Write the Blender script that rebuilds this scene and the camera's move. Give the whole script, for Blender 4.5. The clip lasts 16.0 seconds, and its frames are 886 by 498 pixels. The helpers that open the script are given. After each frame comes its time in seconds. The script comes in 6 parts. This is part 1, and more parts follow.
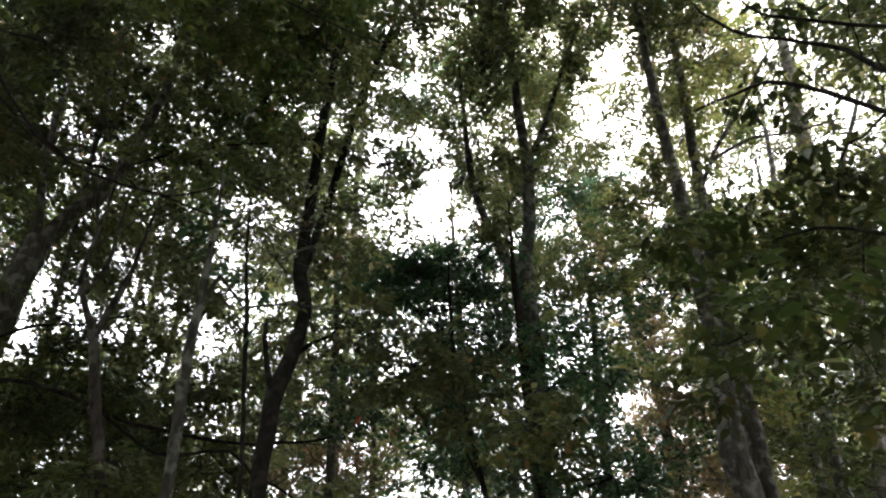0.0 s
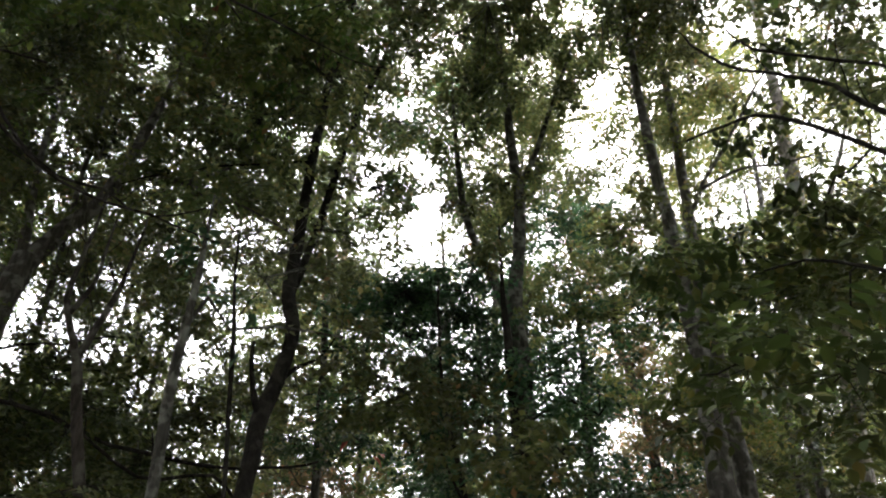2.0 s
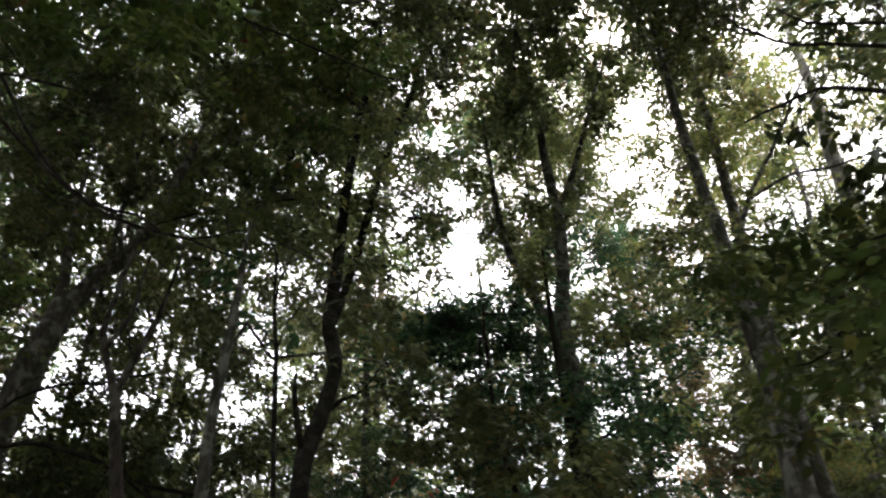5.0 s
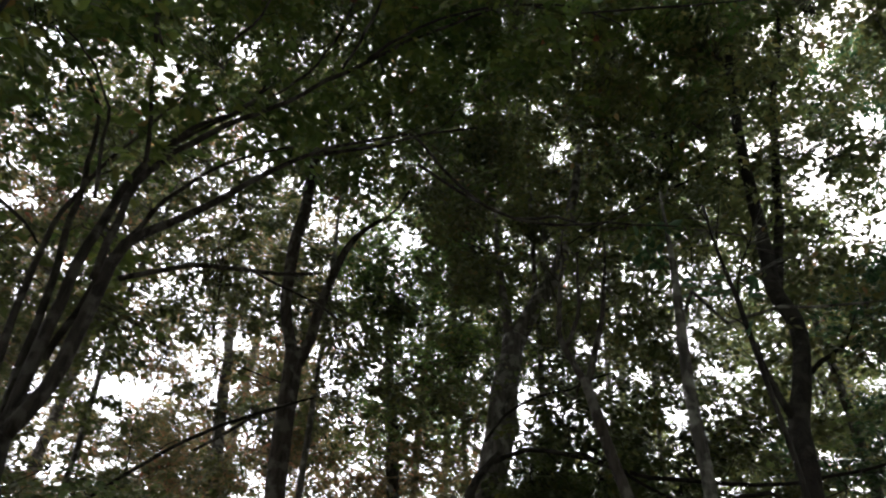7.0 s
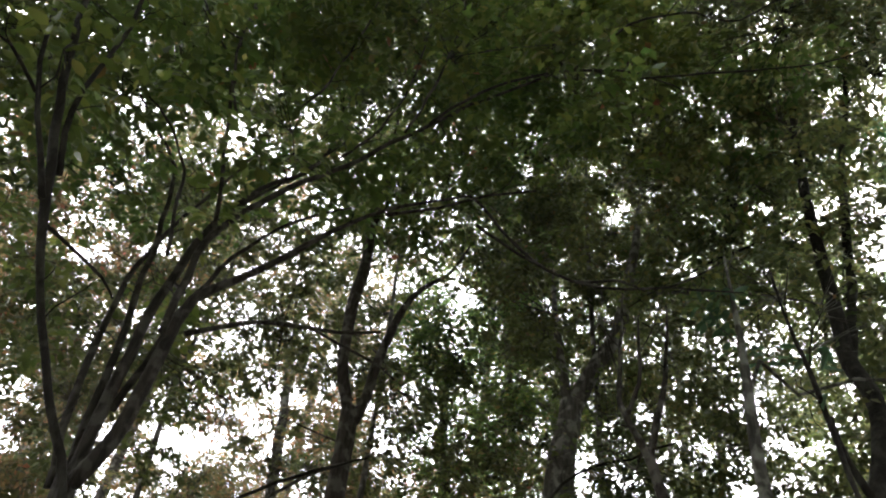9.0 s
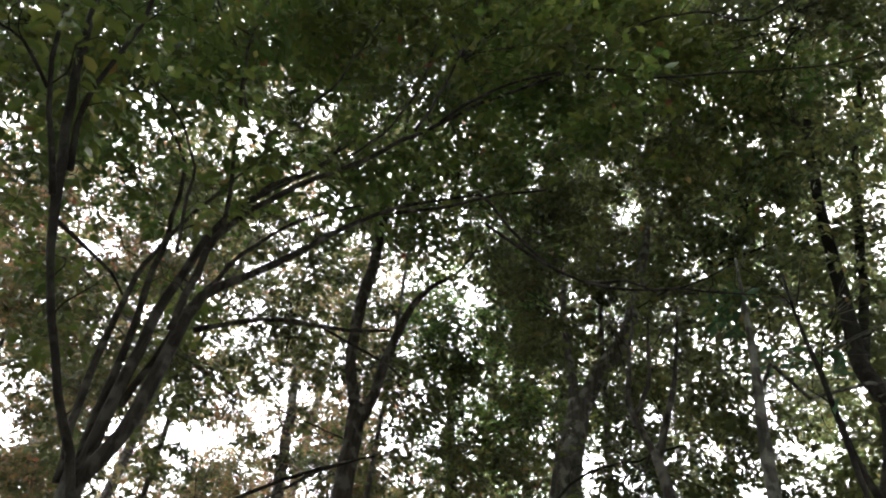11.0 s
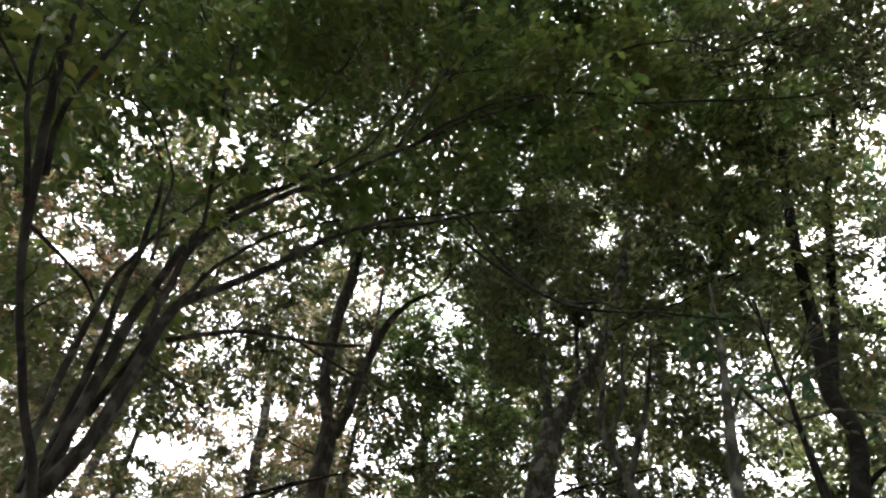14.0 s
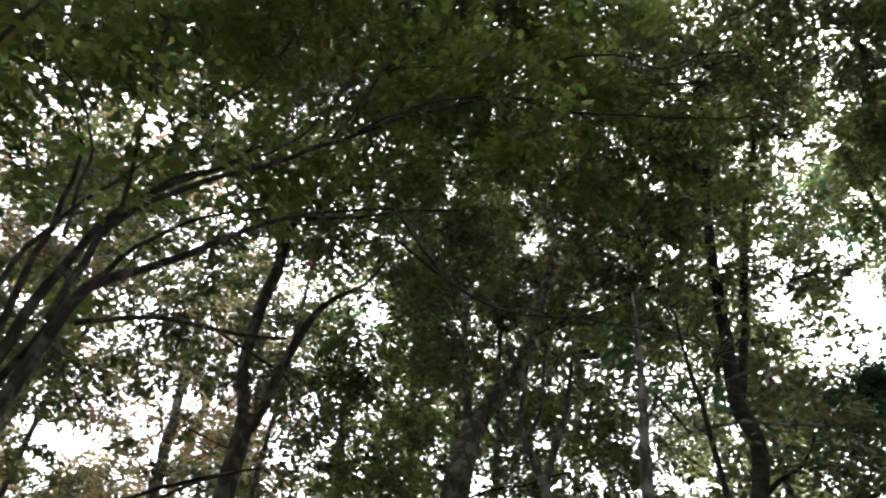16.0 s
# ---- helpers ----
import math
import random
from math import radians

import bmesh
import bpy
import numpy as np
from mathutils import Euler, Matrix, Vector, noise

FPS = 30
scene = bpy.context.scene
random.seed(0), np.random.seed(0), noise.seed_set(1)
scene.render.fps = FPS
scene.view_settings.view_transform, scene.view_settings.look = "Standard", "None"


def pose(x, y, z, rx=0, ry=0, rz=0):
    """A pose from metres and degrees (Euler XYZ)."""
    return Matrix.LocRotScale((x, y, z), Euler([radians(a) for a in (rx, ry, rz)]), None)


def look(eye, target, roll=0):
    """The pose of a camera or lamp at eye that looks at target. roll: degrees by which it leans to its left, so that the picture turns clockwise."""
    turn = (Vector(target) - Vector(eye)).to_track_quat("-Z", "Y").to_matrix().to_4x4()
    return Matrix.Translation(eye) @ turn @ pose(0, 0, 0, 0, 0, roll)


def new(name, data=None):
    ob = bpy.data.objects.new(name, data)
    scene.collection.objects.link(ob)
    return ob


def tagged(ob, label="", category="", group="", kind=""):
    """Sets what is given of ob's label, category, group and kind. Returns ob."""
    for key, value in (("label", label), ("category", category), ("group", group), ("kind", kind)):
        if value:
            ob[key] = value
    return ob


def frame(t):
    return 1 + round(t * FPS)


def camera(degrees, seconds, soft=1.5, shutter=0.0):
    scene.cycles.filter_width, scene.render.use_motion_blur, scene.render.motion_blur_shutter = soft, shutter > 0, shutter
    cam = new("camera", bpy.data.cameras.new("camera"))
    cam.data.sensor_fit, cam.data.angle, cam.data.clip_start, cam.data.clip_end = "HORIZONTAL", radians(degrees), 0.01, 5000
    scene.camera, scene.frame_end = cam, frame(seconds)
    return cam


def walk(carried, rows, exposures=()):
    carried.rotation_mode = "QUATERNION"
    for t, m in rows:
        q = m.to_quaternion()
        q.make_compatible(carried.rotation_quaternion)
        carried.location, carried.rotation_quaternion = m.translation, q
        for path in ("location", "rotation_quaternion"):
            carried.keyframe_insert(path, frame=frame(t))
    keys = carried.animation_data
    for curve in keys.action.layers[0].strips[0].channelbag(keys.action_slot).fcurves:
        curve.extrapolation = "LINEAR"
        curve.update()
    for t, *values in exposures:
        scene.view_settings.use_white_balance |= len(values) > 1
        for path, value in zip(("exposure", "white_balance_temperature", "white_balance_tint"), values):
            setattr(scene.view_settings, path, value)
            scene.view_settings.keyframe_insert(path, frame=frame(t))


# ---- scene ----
cam = camera(64.39, 16.0, soft=2.1, shutter=0.5)
walk(cam, [
    (0.0, pose(-0.000, 0.000, 1.600, 118.00, -0.88, -0.47)),
    (0.5, pose(-0.016, 0.013, 1.591, 118.30, -1.20, -1.22)),
    (1.0, pose(-0.010, 0.010, 1.591, 118.67, -1.11, -1.62)),
    (1.5, pose(-0.003, -0.002, 1.583, 119.32, -1.25, -1.68)),
    (2.0, pose(0.003, -0.003, 1.618, 119.91, -1.37, -1.64)),
    (2.5, pose(0.013, -0.004, 1.621, 120.40, -1.41, -1.60)),
    (3.0, pose(0.045, 0.006, 1.617, 120.80, -1.56, -1.55)),
    (4.0, pose(0.019, 0.066, 1.600, 121.26, -1.30, -0.87)),
    (4.7, pose(-0.053, 0.235, 1.550, 122.54, -0.57, 1.05)),
    (5.3, pose(-0.212, 0.609, 1.441, 125.38, 1.04, 5.31)),
    (5.5, pose(-0.323, 0.671, 1.377, 126.19, 0.91, 9.28)),
    (6.0, pose(-0.486, 0.708, 1.172, 127.23, -1.29, 22.18)),
    (6.5, pose(-0.498, 0.718, 1.148, 126.18, -3.00, 33.21)),
    (7.0, pose(-0.472, 0.718, 1.166, 125.68, -3.44, 37.63)),
    (7.5, pose(-0.471, 0.701, 1.163, 126.78, -3.97, 39.58)),
    (8.0, pose(-0.480, 0.694, 1.178, 128.94, -4.92, 39.88)),
    (8.5, pose(-0.468, 0.685, 1.174, 130.07, -5.82, 39.90)),
    (9.0, pose(-0.470, 0.678, 1.173, 130.13, -7.00, 40.61)),
    (11.5, pose(-0.482, 0.686, 1.187, 129.99, -8.13, 40.73)),
    (12.0, pose(-0.481, 0.692, 1.184, 130.36, -8.69, 40.32)),
    (12.5, pose(-0.477, 0.688, 1.186, 131.05, -9.11, 39.56)),
    (13.0, pose(-0.473, 0.692, 1.185, 131.46, -8.58, 38.86)),
    (13.5, pose(-0.465, 0.692, 1.177, 131.72, -8.10, 38.55)),
    (14.0, pose(-0.467, 0.690, 1.176, 131.74, -8.05, 38.45)),
    (14.5, pose(-0.476, 0.694, 1.175, 131.83, -8.26, 37.93)),
    (15.0, pose(-0.485, 0.694, 1.185, 131.98, -8.42, 36.27)),
    (15.5, pose(-0.490, 0.699, 1.188, 132.18, -7.89, 34.14)),
    (16.0, pose(-0.518, 0.718, 1.190, 132.59, -6.64, 31.78)),
], exposures=[(0, 2.04), (3, 2.09), (5.3, 1.77), (6, 1.76), (6.5, 1.55), (7, 1.74), (7.5, 2.1), (8, 2.38), (9, 2.55), (12.5, 2.6), (16, 2.55)])

# ---- light: a bright overcast sky above the wood ----
world = bpy.data.worlds.new("overcast_sky")
scene.world = world
world.use_nodes = True
wn, wl = world.node_tree.nodes, world.node_tree.links
bg = wn["Background"]
sky = wn.new("ShaderNodeTexSky")
sky.sky_type, sky.sun_disc = "NISHITA", False
sky.sun_elevation, sky.sun_rotation = radians(48), radians(15)
sky.air_density, sky.dust_density, sky.ozone_density = 1.0, 4.0, 1.0
cloud = wn.new("ShaderNodeMix")
cloud.data_type = "RGBA"
cloud.inputs["Factor"].default_value = 0.8
cloud.inputs["B"].default_value = (9.55, 9.55, 9.95, 1)
wl.new(sky.outputs["Color"], cloud.inputs["A"])
wl.new(cloud.outputs["Result"], bg.inputs["Color"])
bg.inputs["Strength"].default_value = 0.15
sun_data = bpy.data.lights.new("sun", "SUN")
sun_data.energy, sun_data.angle, sun_data.color = 1.2, radians(14), (1.0, 0.96, 0.9)
sun = new("sun", sun_data)
sun.matrix_world = look((0, 0, 40), (-6, -27, 0))


# ---- materials ----
def material(name):
    m = bpy.data.materials.new(name)
    m.use_nodes = True
    return m, m.node_tree.nodes, m.node_tree.links, m.node_tree.nodes["Principled BSDF"]


def ramp(nodes, stops):
    r = nodes.new("ShaderNodeValToRGB")
    while len(r.color_ramp.elements) < len(stops):
        r.color_ramp.elements.new(0.5)
    for e, (at, c) in zip(r.color_ramp.elements, stops):
        e.position, e.color = at, (*c, 1)
    return r


def leaf_material(name, stops, translucent=0.45):
    """Foliage: every leaf its own tint, soft blotches painting sunlit and dim patches, and light passing through."""
    m, n, l, p = material(name)
    geo = n.new("ShaderNodeNewGeometry")
    r = ramp(n, stops)
    l.new(geo.outputs["Random Per Island"], r.inputs["Fac"])
    tex = n.new("ShaderNodeTexNoise")
    tex.inputs["Scale"].default_value = 1.3
    co = n.new("ShaderNodeTexCoord")
    l.new(co.outputs["Object"], tex.inputs["Vector"])
    hsv = n.new("ShaderNodeHueSaturation")
    mr = n.new("ShaderNodeMapRange")
    mr.inputs["From Min"].default_value, mr.inputs["From Max"].default_value = 0.32, 0.68
    mr.inputs["To Min"].default_value, mr.inputs["To Max"].default_value = 0.5, 1.6
    patch = n.new("ShaderNodeTexNoise")
    patch.inputs["Scale"].default_value = 0.55
    l.new(co.outputs["Object"], patch.inputs["Vector"])
    turn = n.new("ShaderNodeMapRange")
    turn.inputs["From Min"].default_value, turn.inputs["From Max"].default_value = 0.35, 0.65
    turn.inputs["To Min"].default_value, turn.inputs["To Max"].default_value = 0.475, 0.52
    l.new(patch.outputs["Fac"], turn.inputs["Value"])
    l.new(turn.outputs["Result"], hsv.inputs["Hue"])
    l.new(tex.outputs["Fac"], mr.inputs["Value"])
    l.new(mr.outputs["Result"], hsv.inputs["Value"])
    l.new(r.outputs["Color"], hsv.inputs["Color"])
    l.new(hsv.outputs["Color"], p.inputs["Base Color"])
    p.inputs["Roughness"].default_value = 0.4
    p.inputs["Specular IOR Level"].default_value = 0.5
    tr = n.new("ShaderNodeBsdfTranslucent")
    glow = n.new("ShaderNodeHueSaturation")
    glow.inputs["Hue"].default_value, glow.inputs["Saturation"].default_value, glow.inputs["Value"].default_value = 0.495, 0.95, 1.5
    l.new(hsv.outputs["Color"], glow.inputs["Color"])
    l.new(glow.outputs["Color"], tr.inputs["Color"])
    mix = n.new("ShaderNodeMixShader")
    mix.inputs["Fac"].default_value = translucent
    l.new(p.outputs["BSDF"], mix.inputs[1])
    l.new(tr.outputs["BSDF"], mix.inputs[2])
    l.new(mix.outputs["Shader"], n["Material Output"].inputs["Surface"])
    return m


LEAF_DARK = leaf_material("leaf_dark_olive", [(0, (0.025, 0.04, 0.01)), (0.5, (0.04, 0.06, 0.014)), (0.9, (0.058, 0.076, 0.016)), (1, (0.102, 0.094, 0.023))], 0.42)
LEAF_DEEP = leaf_material("leaf_deep_green", [(0, (0.019, 0.051, 0.023)), (0.6, (0.031, 0.078, 0.03)), (1, (0.053, 0.112, 0.035))])
LEAF_OLIVE = leaf_material("leaf_olive", [(0, (0.043, 0.058, 0.02)), (0.6, (0.07, 0.09, 0.026)), (0.95, (0.102, 0.114, 0.034)), (1, (0.172, 0.119, 0.043))])
LEAF_GREEN = leaf_material("leaf_fresh_green", [(0, (0.043, 0.077, 0.015)), (0.6, (0.075, 0.119, 0.022)), (0.97, (0.119, 0.147, 0.029)), (0.994, (0.142, 0.137, 0.033)), (1, (0.217, 0.063, 0.033))], 0.42)
# 0.62 here and in mid, yellowing and rusty leaves imitates haze and glare
LEAF_PALE = leaf_material("leaf_pale_olive", [(0, (0.07, 0.095, 0.031)), (0.6, (0.102, 0.131, 0.041)), (1, (0.165, 0.155, 0.047))], 0.62)
LEAF_MID = leaf_material("leaf_mid_green", [(0, (0.046, 0.091, 0.023)), (0.6, (0.081, 0.132, 0.03)), (0.93, (0.134, 0.181, 0.039)), (1, (0.215, 0.167, 0.045))], 0.62)
LEAF_YELLOW = leaf_material("leaf_yellowing", [(0, (0.071, 0.1, 0.025)), (0.5, (0.116, 0.14, 0.035)), (0.85, (0.17, 0.17, 0.046)), (1, (0.214, 0.15, 0.041))], 0.62)
LEAF_RED = leaf_material("leaf_turned_red", [(0, (0.22, 0.05, 0.025)), (0.6, (0.28, 0.085, 0.03)), (1, (0.30, 0.14, 0.04))], 0.5)
LEAF_RUST = leaf_material("leaf_rusty", [(0, (0.067, 0.074, 0.031)), (0.5, (0.113, 0.108, 0.044)), (0.85, (0.16, 0.115, 0.049)), (1, (0.24, 0.108, 0.049))], 0.62)


def bark_material(name, dark, mid, pale):
    """Bark: upright grain, lichen blotches and fine relief."""
    m, n, l, p = material(name)
    co = n.new("ShaderNodeTexCoord")
    stretch = n.new("ShaderNodeMapping")
    stretch.inputs["Scale"].default_value = (1, 1, 0.18)
    l.new(co.outputs["Object"], stretch.inputs["Vector"])
    grain = n.new("ShaderNodeTexNoise")
    grain.inputs["Scale"].default_value, grain.inputs["Detail"].default_value = 26, 7
    l.new(stretch.outputs["Vector"], grain.inputs["Vector"])
    blot = n.new("ShaderNodeTexNoise")
    blot.inputs["Scale"].default_value, blot.inputs["Detail"].default_value = 7, 6
    l.new(co.outputs["Object"], blot.inputs["Vector"])
    fine = n.new("ShaderNodeTexNoise")
    fine.inputs["Scale"].default_value, fine.inputs["Detail"].default_value = 95, 5
    l.new(stretch.outputs["Vector"], fine.inputs["Vector"])
    both = n.new("ShaderNodeMath")
    both.operation = "MULTIPLY_ADD"
    both.inputs[1].default_value = 0.45
    l.new(fine.outputs["Fac"], both.inputs[0])
    l.new(grain.outputs["Fac"], both.inputs[2])
    r1 = ramp(n, [(0.55, dark), (0.9, mid)])
    l.new(both.outputs["Value"], r1.inputs["Fac"])
    r2 = ramp(n, [(0.5, (0, 0, 0)), (0.6, (1, 1, 1))])
    l.new(blot.outputs["Fac"], r2.inputs["Fac"])
    mix = n.new("ShaderNodeMix")
    mix.data_type = "RGBA"
    mix.inputs["B"].default_value = (*pale, 1)
    l.new(r2.outputs["Color"], mix.inputs["Factor"])
    l.new(r1.outputs["Color"], mix.inputs["A"])
    l.new(mix.outputs["Result"], p.inputs["Base Color"])
    p.inputs["Roughness"].default_value = 0.9
    p.inputs["Specular IOR Level"].default_value = 0.2
    b = n.new("ShaderNodeBump")
    b.inputs["Strength"].default_value, b.inputs["Distance"].default_value = 1.0, 0.035
    l.new(both.outputs["Value"], b.inputs["Height"])
    l.new(b.outputs["Normal"], p.inputs["Normal"])
    return m


# near-black: the shade on backlit stems is put into this bark colour
BARK_BACKLIT = bark_material("bark_backlit", (0.007, 0.006, 0.005), (0.018, 0.015, 0.012), (0.028, 0.026, 0.021))
BARK_BROWN = bark_material("bark_brown", (0.016, 0.013, 0.011), (0.05, 0.042, 0.035), (0.085, 0.08, 0.067))
# the brown bark darkened by a quarter, painting in shade on the maple stems
BARK_SHADED = bark_material("bark_shaded", (0.012, 0.010, 0.009), (0.036, 0.031, 0.026), (0.06, 0.056, 0.047))
BARK_GREY = bark_material("bark_grey", (0.026, 0.025, 0.021), (0.075, 0.07, 0.06), (0.145, 0.147, 0.125))
# grey bark lightened in colour to stand for haze, glare and bright light
BARK_HAZE_LIT = bark_material("bark_haze_lit", (0.045, 0.042, 0.037), (0.115, 0.107, 0.095), (0.2, 0.195, 0.175))
BARK_PALE = bark_material("bark_pale", (0.11, 0.098, 0.085), (0.24, 0.215, 0.19), (0.36, 0.335, 0.3))


def ground_material():
    m, n, l, p = material("leaf_litter_soil")
    co = n.new("ShaderNodeTexCoord")
    a, b = n.new("ShaderNodeTexNoise"), n.new("ShaderNodeTexVoronoi")
    a.inputs["Scale"].default_value, a.inputs["Detail"].default_value = 0.8, 6
    b.inputs["Scale"].default_value = 14
    l.new(co.outputs["Object"], a.inputs["Vector"])
    l.new(co.outputs["Object"], b.inputs["Vector"])
    r1 = ramp(n, [(0.35, (0.045, 0.032, 0.02)), (0.65, (0.07, 0.065, 0.028))])
    l.new(a.outputs["Fac"], r1.inputs["Fac"])
    r2 = ramp(n, [(0, (0.04, 0.028, 0.018)), (0.5, (0.13, 0.085, 0.045)), (1, (0.17, 0.12, 0.06))])
    l.new(b.outputs["Color"], r2.inputs["Fac"])
    mix = n.new("ShaderNodeMix")
    mix.data_type = "RGBA"
    mix.inputs["Factor"].default_value = 0.5
    l.new(r1.outputs["Color"], mix.inputs["A"])
    l.new(r2.outputs["Color"], mix.inputs["B"])
    l.new(mix.outputs["Result"], p.inputs["Base Color"])
    p.inputs["Roughness"].default_value = 0.95
    bump = n.new("ShaderNodeBump")
    bump.inputs["Strength"].default_value, bump.inputs["Distance"].default_value = 0.6, 0.03
    l.new(b.outputs["Distance"], bump.inputs["Height"])
    l.new(bump.outputs["Normal"], p.inputs["Normal"])
    return m


# ---- ground ----
def ground():
    rings = [0, 1.5, 3, 5, 8, 12, 17, 24, 34, 50, 80, 140, 300, 900, 2500]
    seg = 72
    verts, faces = [(0, 0, 0)], []
    for r in rings[1:]:
        for k in range(seg):
            a = 2 * math.pi * k / seg
            x, y = r * math.cos(a), r * math.sin(a)
            h = 0.10 * noise.noise((x * 0.25, y * 0.25, 0)) * min(1, r / 2)
            if r > 60:
                h = -0.2
            verts.append((x, y, h))
    for k in range(seg):
        faces.append((0, 1 + k, 1 + (k + 1) % seg))
    for i in range(len(rings) - 2):
        o, q = 1 + i * seg, 1 + (i + 1) * seg
        for k in range(seg):
            j = (k + 1) % seg
            faces.append((o + k, q + k, q + j, o + j))
    me = bpy.data.meshes.new("ground")
    me.from_pydata(verts, [], faces)
    me.materials.append(ground_material())
    for f in me.polygons:
        f.use_smooth = True
    return tagged(new("ground", me), "forest floor of brown leaf litter and bare soil", "ground", kind="structure")


ground()


# ---- trees ----
rng = np.random.default_rng(7)


def unit(v):
    return v / (np.linalg.norm(v, axis=-1, keepdims=True) + 1e-9)


def curve_points(pts, step=0.16, wobble=0.35, kink=0.0):
    """A smooth line through the stem's points, with a slight natural waver."""
    p = np.array(pts, float)
    out = []
    for i in range(len(p) - 1):
        a, b = p[max(i - 1, 0)], p[i]
        c, d = p[i + 1], p[min(i + 2, len(p) - 1)]
        k = max(2, int(np.linalg.norm(c[:3] - b[:3]) / step))
        for s in np.arange(k) / k:
            out.append(0.5 * (2 * b + (c - a) * s + (2 * a - 5 * b + 4 * c - d) * s * s + (3 * b - a - 3 * c + d) * s ** 3))
    out.append(p[-1])
    out = np.array(out)
    out[:, 3] = np.maximum(out[:, 3], 0.003)
    for q in out:
        v = noise.noise_vector(Vector(q[:3]) * 1.7)
        q[:3] += np.array(v) * q[3] * wobble
        if kink:
            q[:3] += np.array(noise.noise_vector(Vector(q[:3]) * 3.1 + Vector((5, 2, 9)))) * kink
    return out


def tube(lines, sides=10, rough=0.10):
    """Round, slightly uneven limbs round the given lines of (x, y, z, radius)."""
    verts, faces = [], []
    for ln in lines:
        o = len(verts)
        t = np.gradient(ln[:, :3], axis=0)
        t /= np.linalg.norm(t, axis=1)[:, None] + 1e-9
        side = np.cross(t[0], (0.3, 0.9, 0.2))
        for i, q in enumerate(ln):
            side = side - t[i] * side.dot(t[i])
            side /= np.linalg.norm(side) + 1e-9
            up = np.cross(t[i], side)
            for k in range(sides):
                a = 2 * math.pi * k / sides
                w = math.cos(a) * side + math.sin(a) * up
                lump = 1 + rough * noise.noise(Vector(q[:3] * (1.5, 1.5, 0.8)) + Vector(w) * 1.3) + 0.5 * rough * noise.noise(Vector(q[:3] * 6) + Vector(w) * 2)
                verts.append(q[:3] + w * q[3] * lump)
        for i in range(len(ln) - 1):
            for k in range(sides):
                j = (k + 1) % sides
                faces.append((o + i * sides + k, o + i * sides + j, o + (i + 1) * sides + j, o + (i + 1) * sides + k))
        faces.append(tuple(o + (len(ln) - 1) * sides + k for k in range(sides)))
        faces.append(tuple(o + k for k in reversed(range(sides))))
    return verts, faces


def solid(name, verts, faces, mat, parent=None):
    me = bpy.data.meshes.new(name)
    me.from_pydata([tuple(v) for v in verts], [], faces)
    me.materials.append(mat)
    me.polygons.foreach_set("use_smooth", [True] * len(me.polygons))
    ob = new(name, me)
    ob.parent = parent
    return ob


def strips(a, b, c, ra, rb):
    """Three-sided twigs, bent once, from a over b to c: arrays of places, one row a twig."""
    n = len(a)
    way = unit(c - a)
    side = unit(np.cross(way, np.array((0.31, 0.83, 0.46))))
    up = np.cross(way, side)
    ring = []
    for p, r in ((a, ra), (b, (ra + rb) / 2), (c, rb)):
        for k in range(3):
            t = 2 * math.pi * k / 3
            ring.append(p + (math.cos(t) * side + math.sin(t) * up) * np.reshape(r, (-1, 1)))
    v = np.stack(ring, 1).reshape(-1, 3)
    f = []
    for s in (0, 3):
        for k in range(3):
            j = (k + 1) % 3
            f += [(s + k, s + j, s + 3 + j), (s + k, s + 3 + j, s + 3 + k)]
    f = np.array(f)[None] + (np.arange(n) * 9)[:, None, None]
    return v, f.reshape(-1, 3)


# one leaf, folded along its midrib: along, across, lift
LEAF_FINE = np.array([(0, 0, 0), (0.28, 0.24, 0.07), (0.66, 0.22, 0.06), (1, 0, -0.10), (0.66, -0.22, 0.06), (0.28, -0.24, 0.07)])
FINE_FACES = np.array([(0, 3, 2), (0, 2, 1), (0, 4, 3), (0, 5, 4)])
LEAF_PLAIN = np.array([(0, 0, 0), (0.45, 0.29, 0.07), (1, 0, -0.08), (0.45, -0.29, 0.07)])
PLAIN_FACES = np.array([(0, 2, 1), (0, 3, 2)])


def leaf_mesh(name, v, f, mat, parent=None):
    me = bpy.data.meshes.new(name)
    me.vertices.add(len(v))
    me.vertices.foreach_set("co", v.ravel())
    me.loops.add(f.size)
    me.loops.foreach_set("vertex_index", f.ravel())
    me.polygons.add(len(f))
    me.polygons.foreach_set("loop_start", np.arange(0, f.size, 3))
    me.materials.append(mat)
    me.update(calc_edges=True)
    ob = new(name, me)
    ob.parent = parent
    return ob


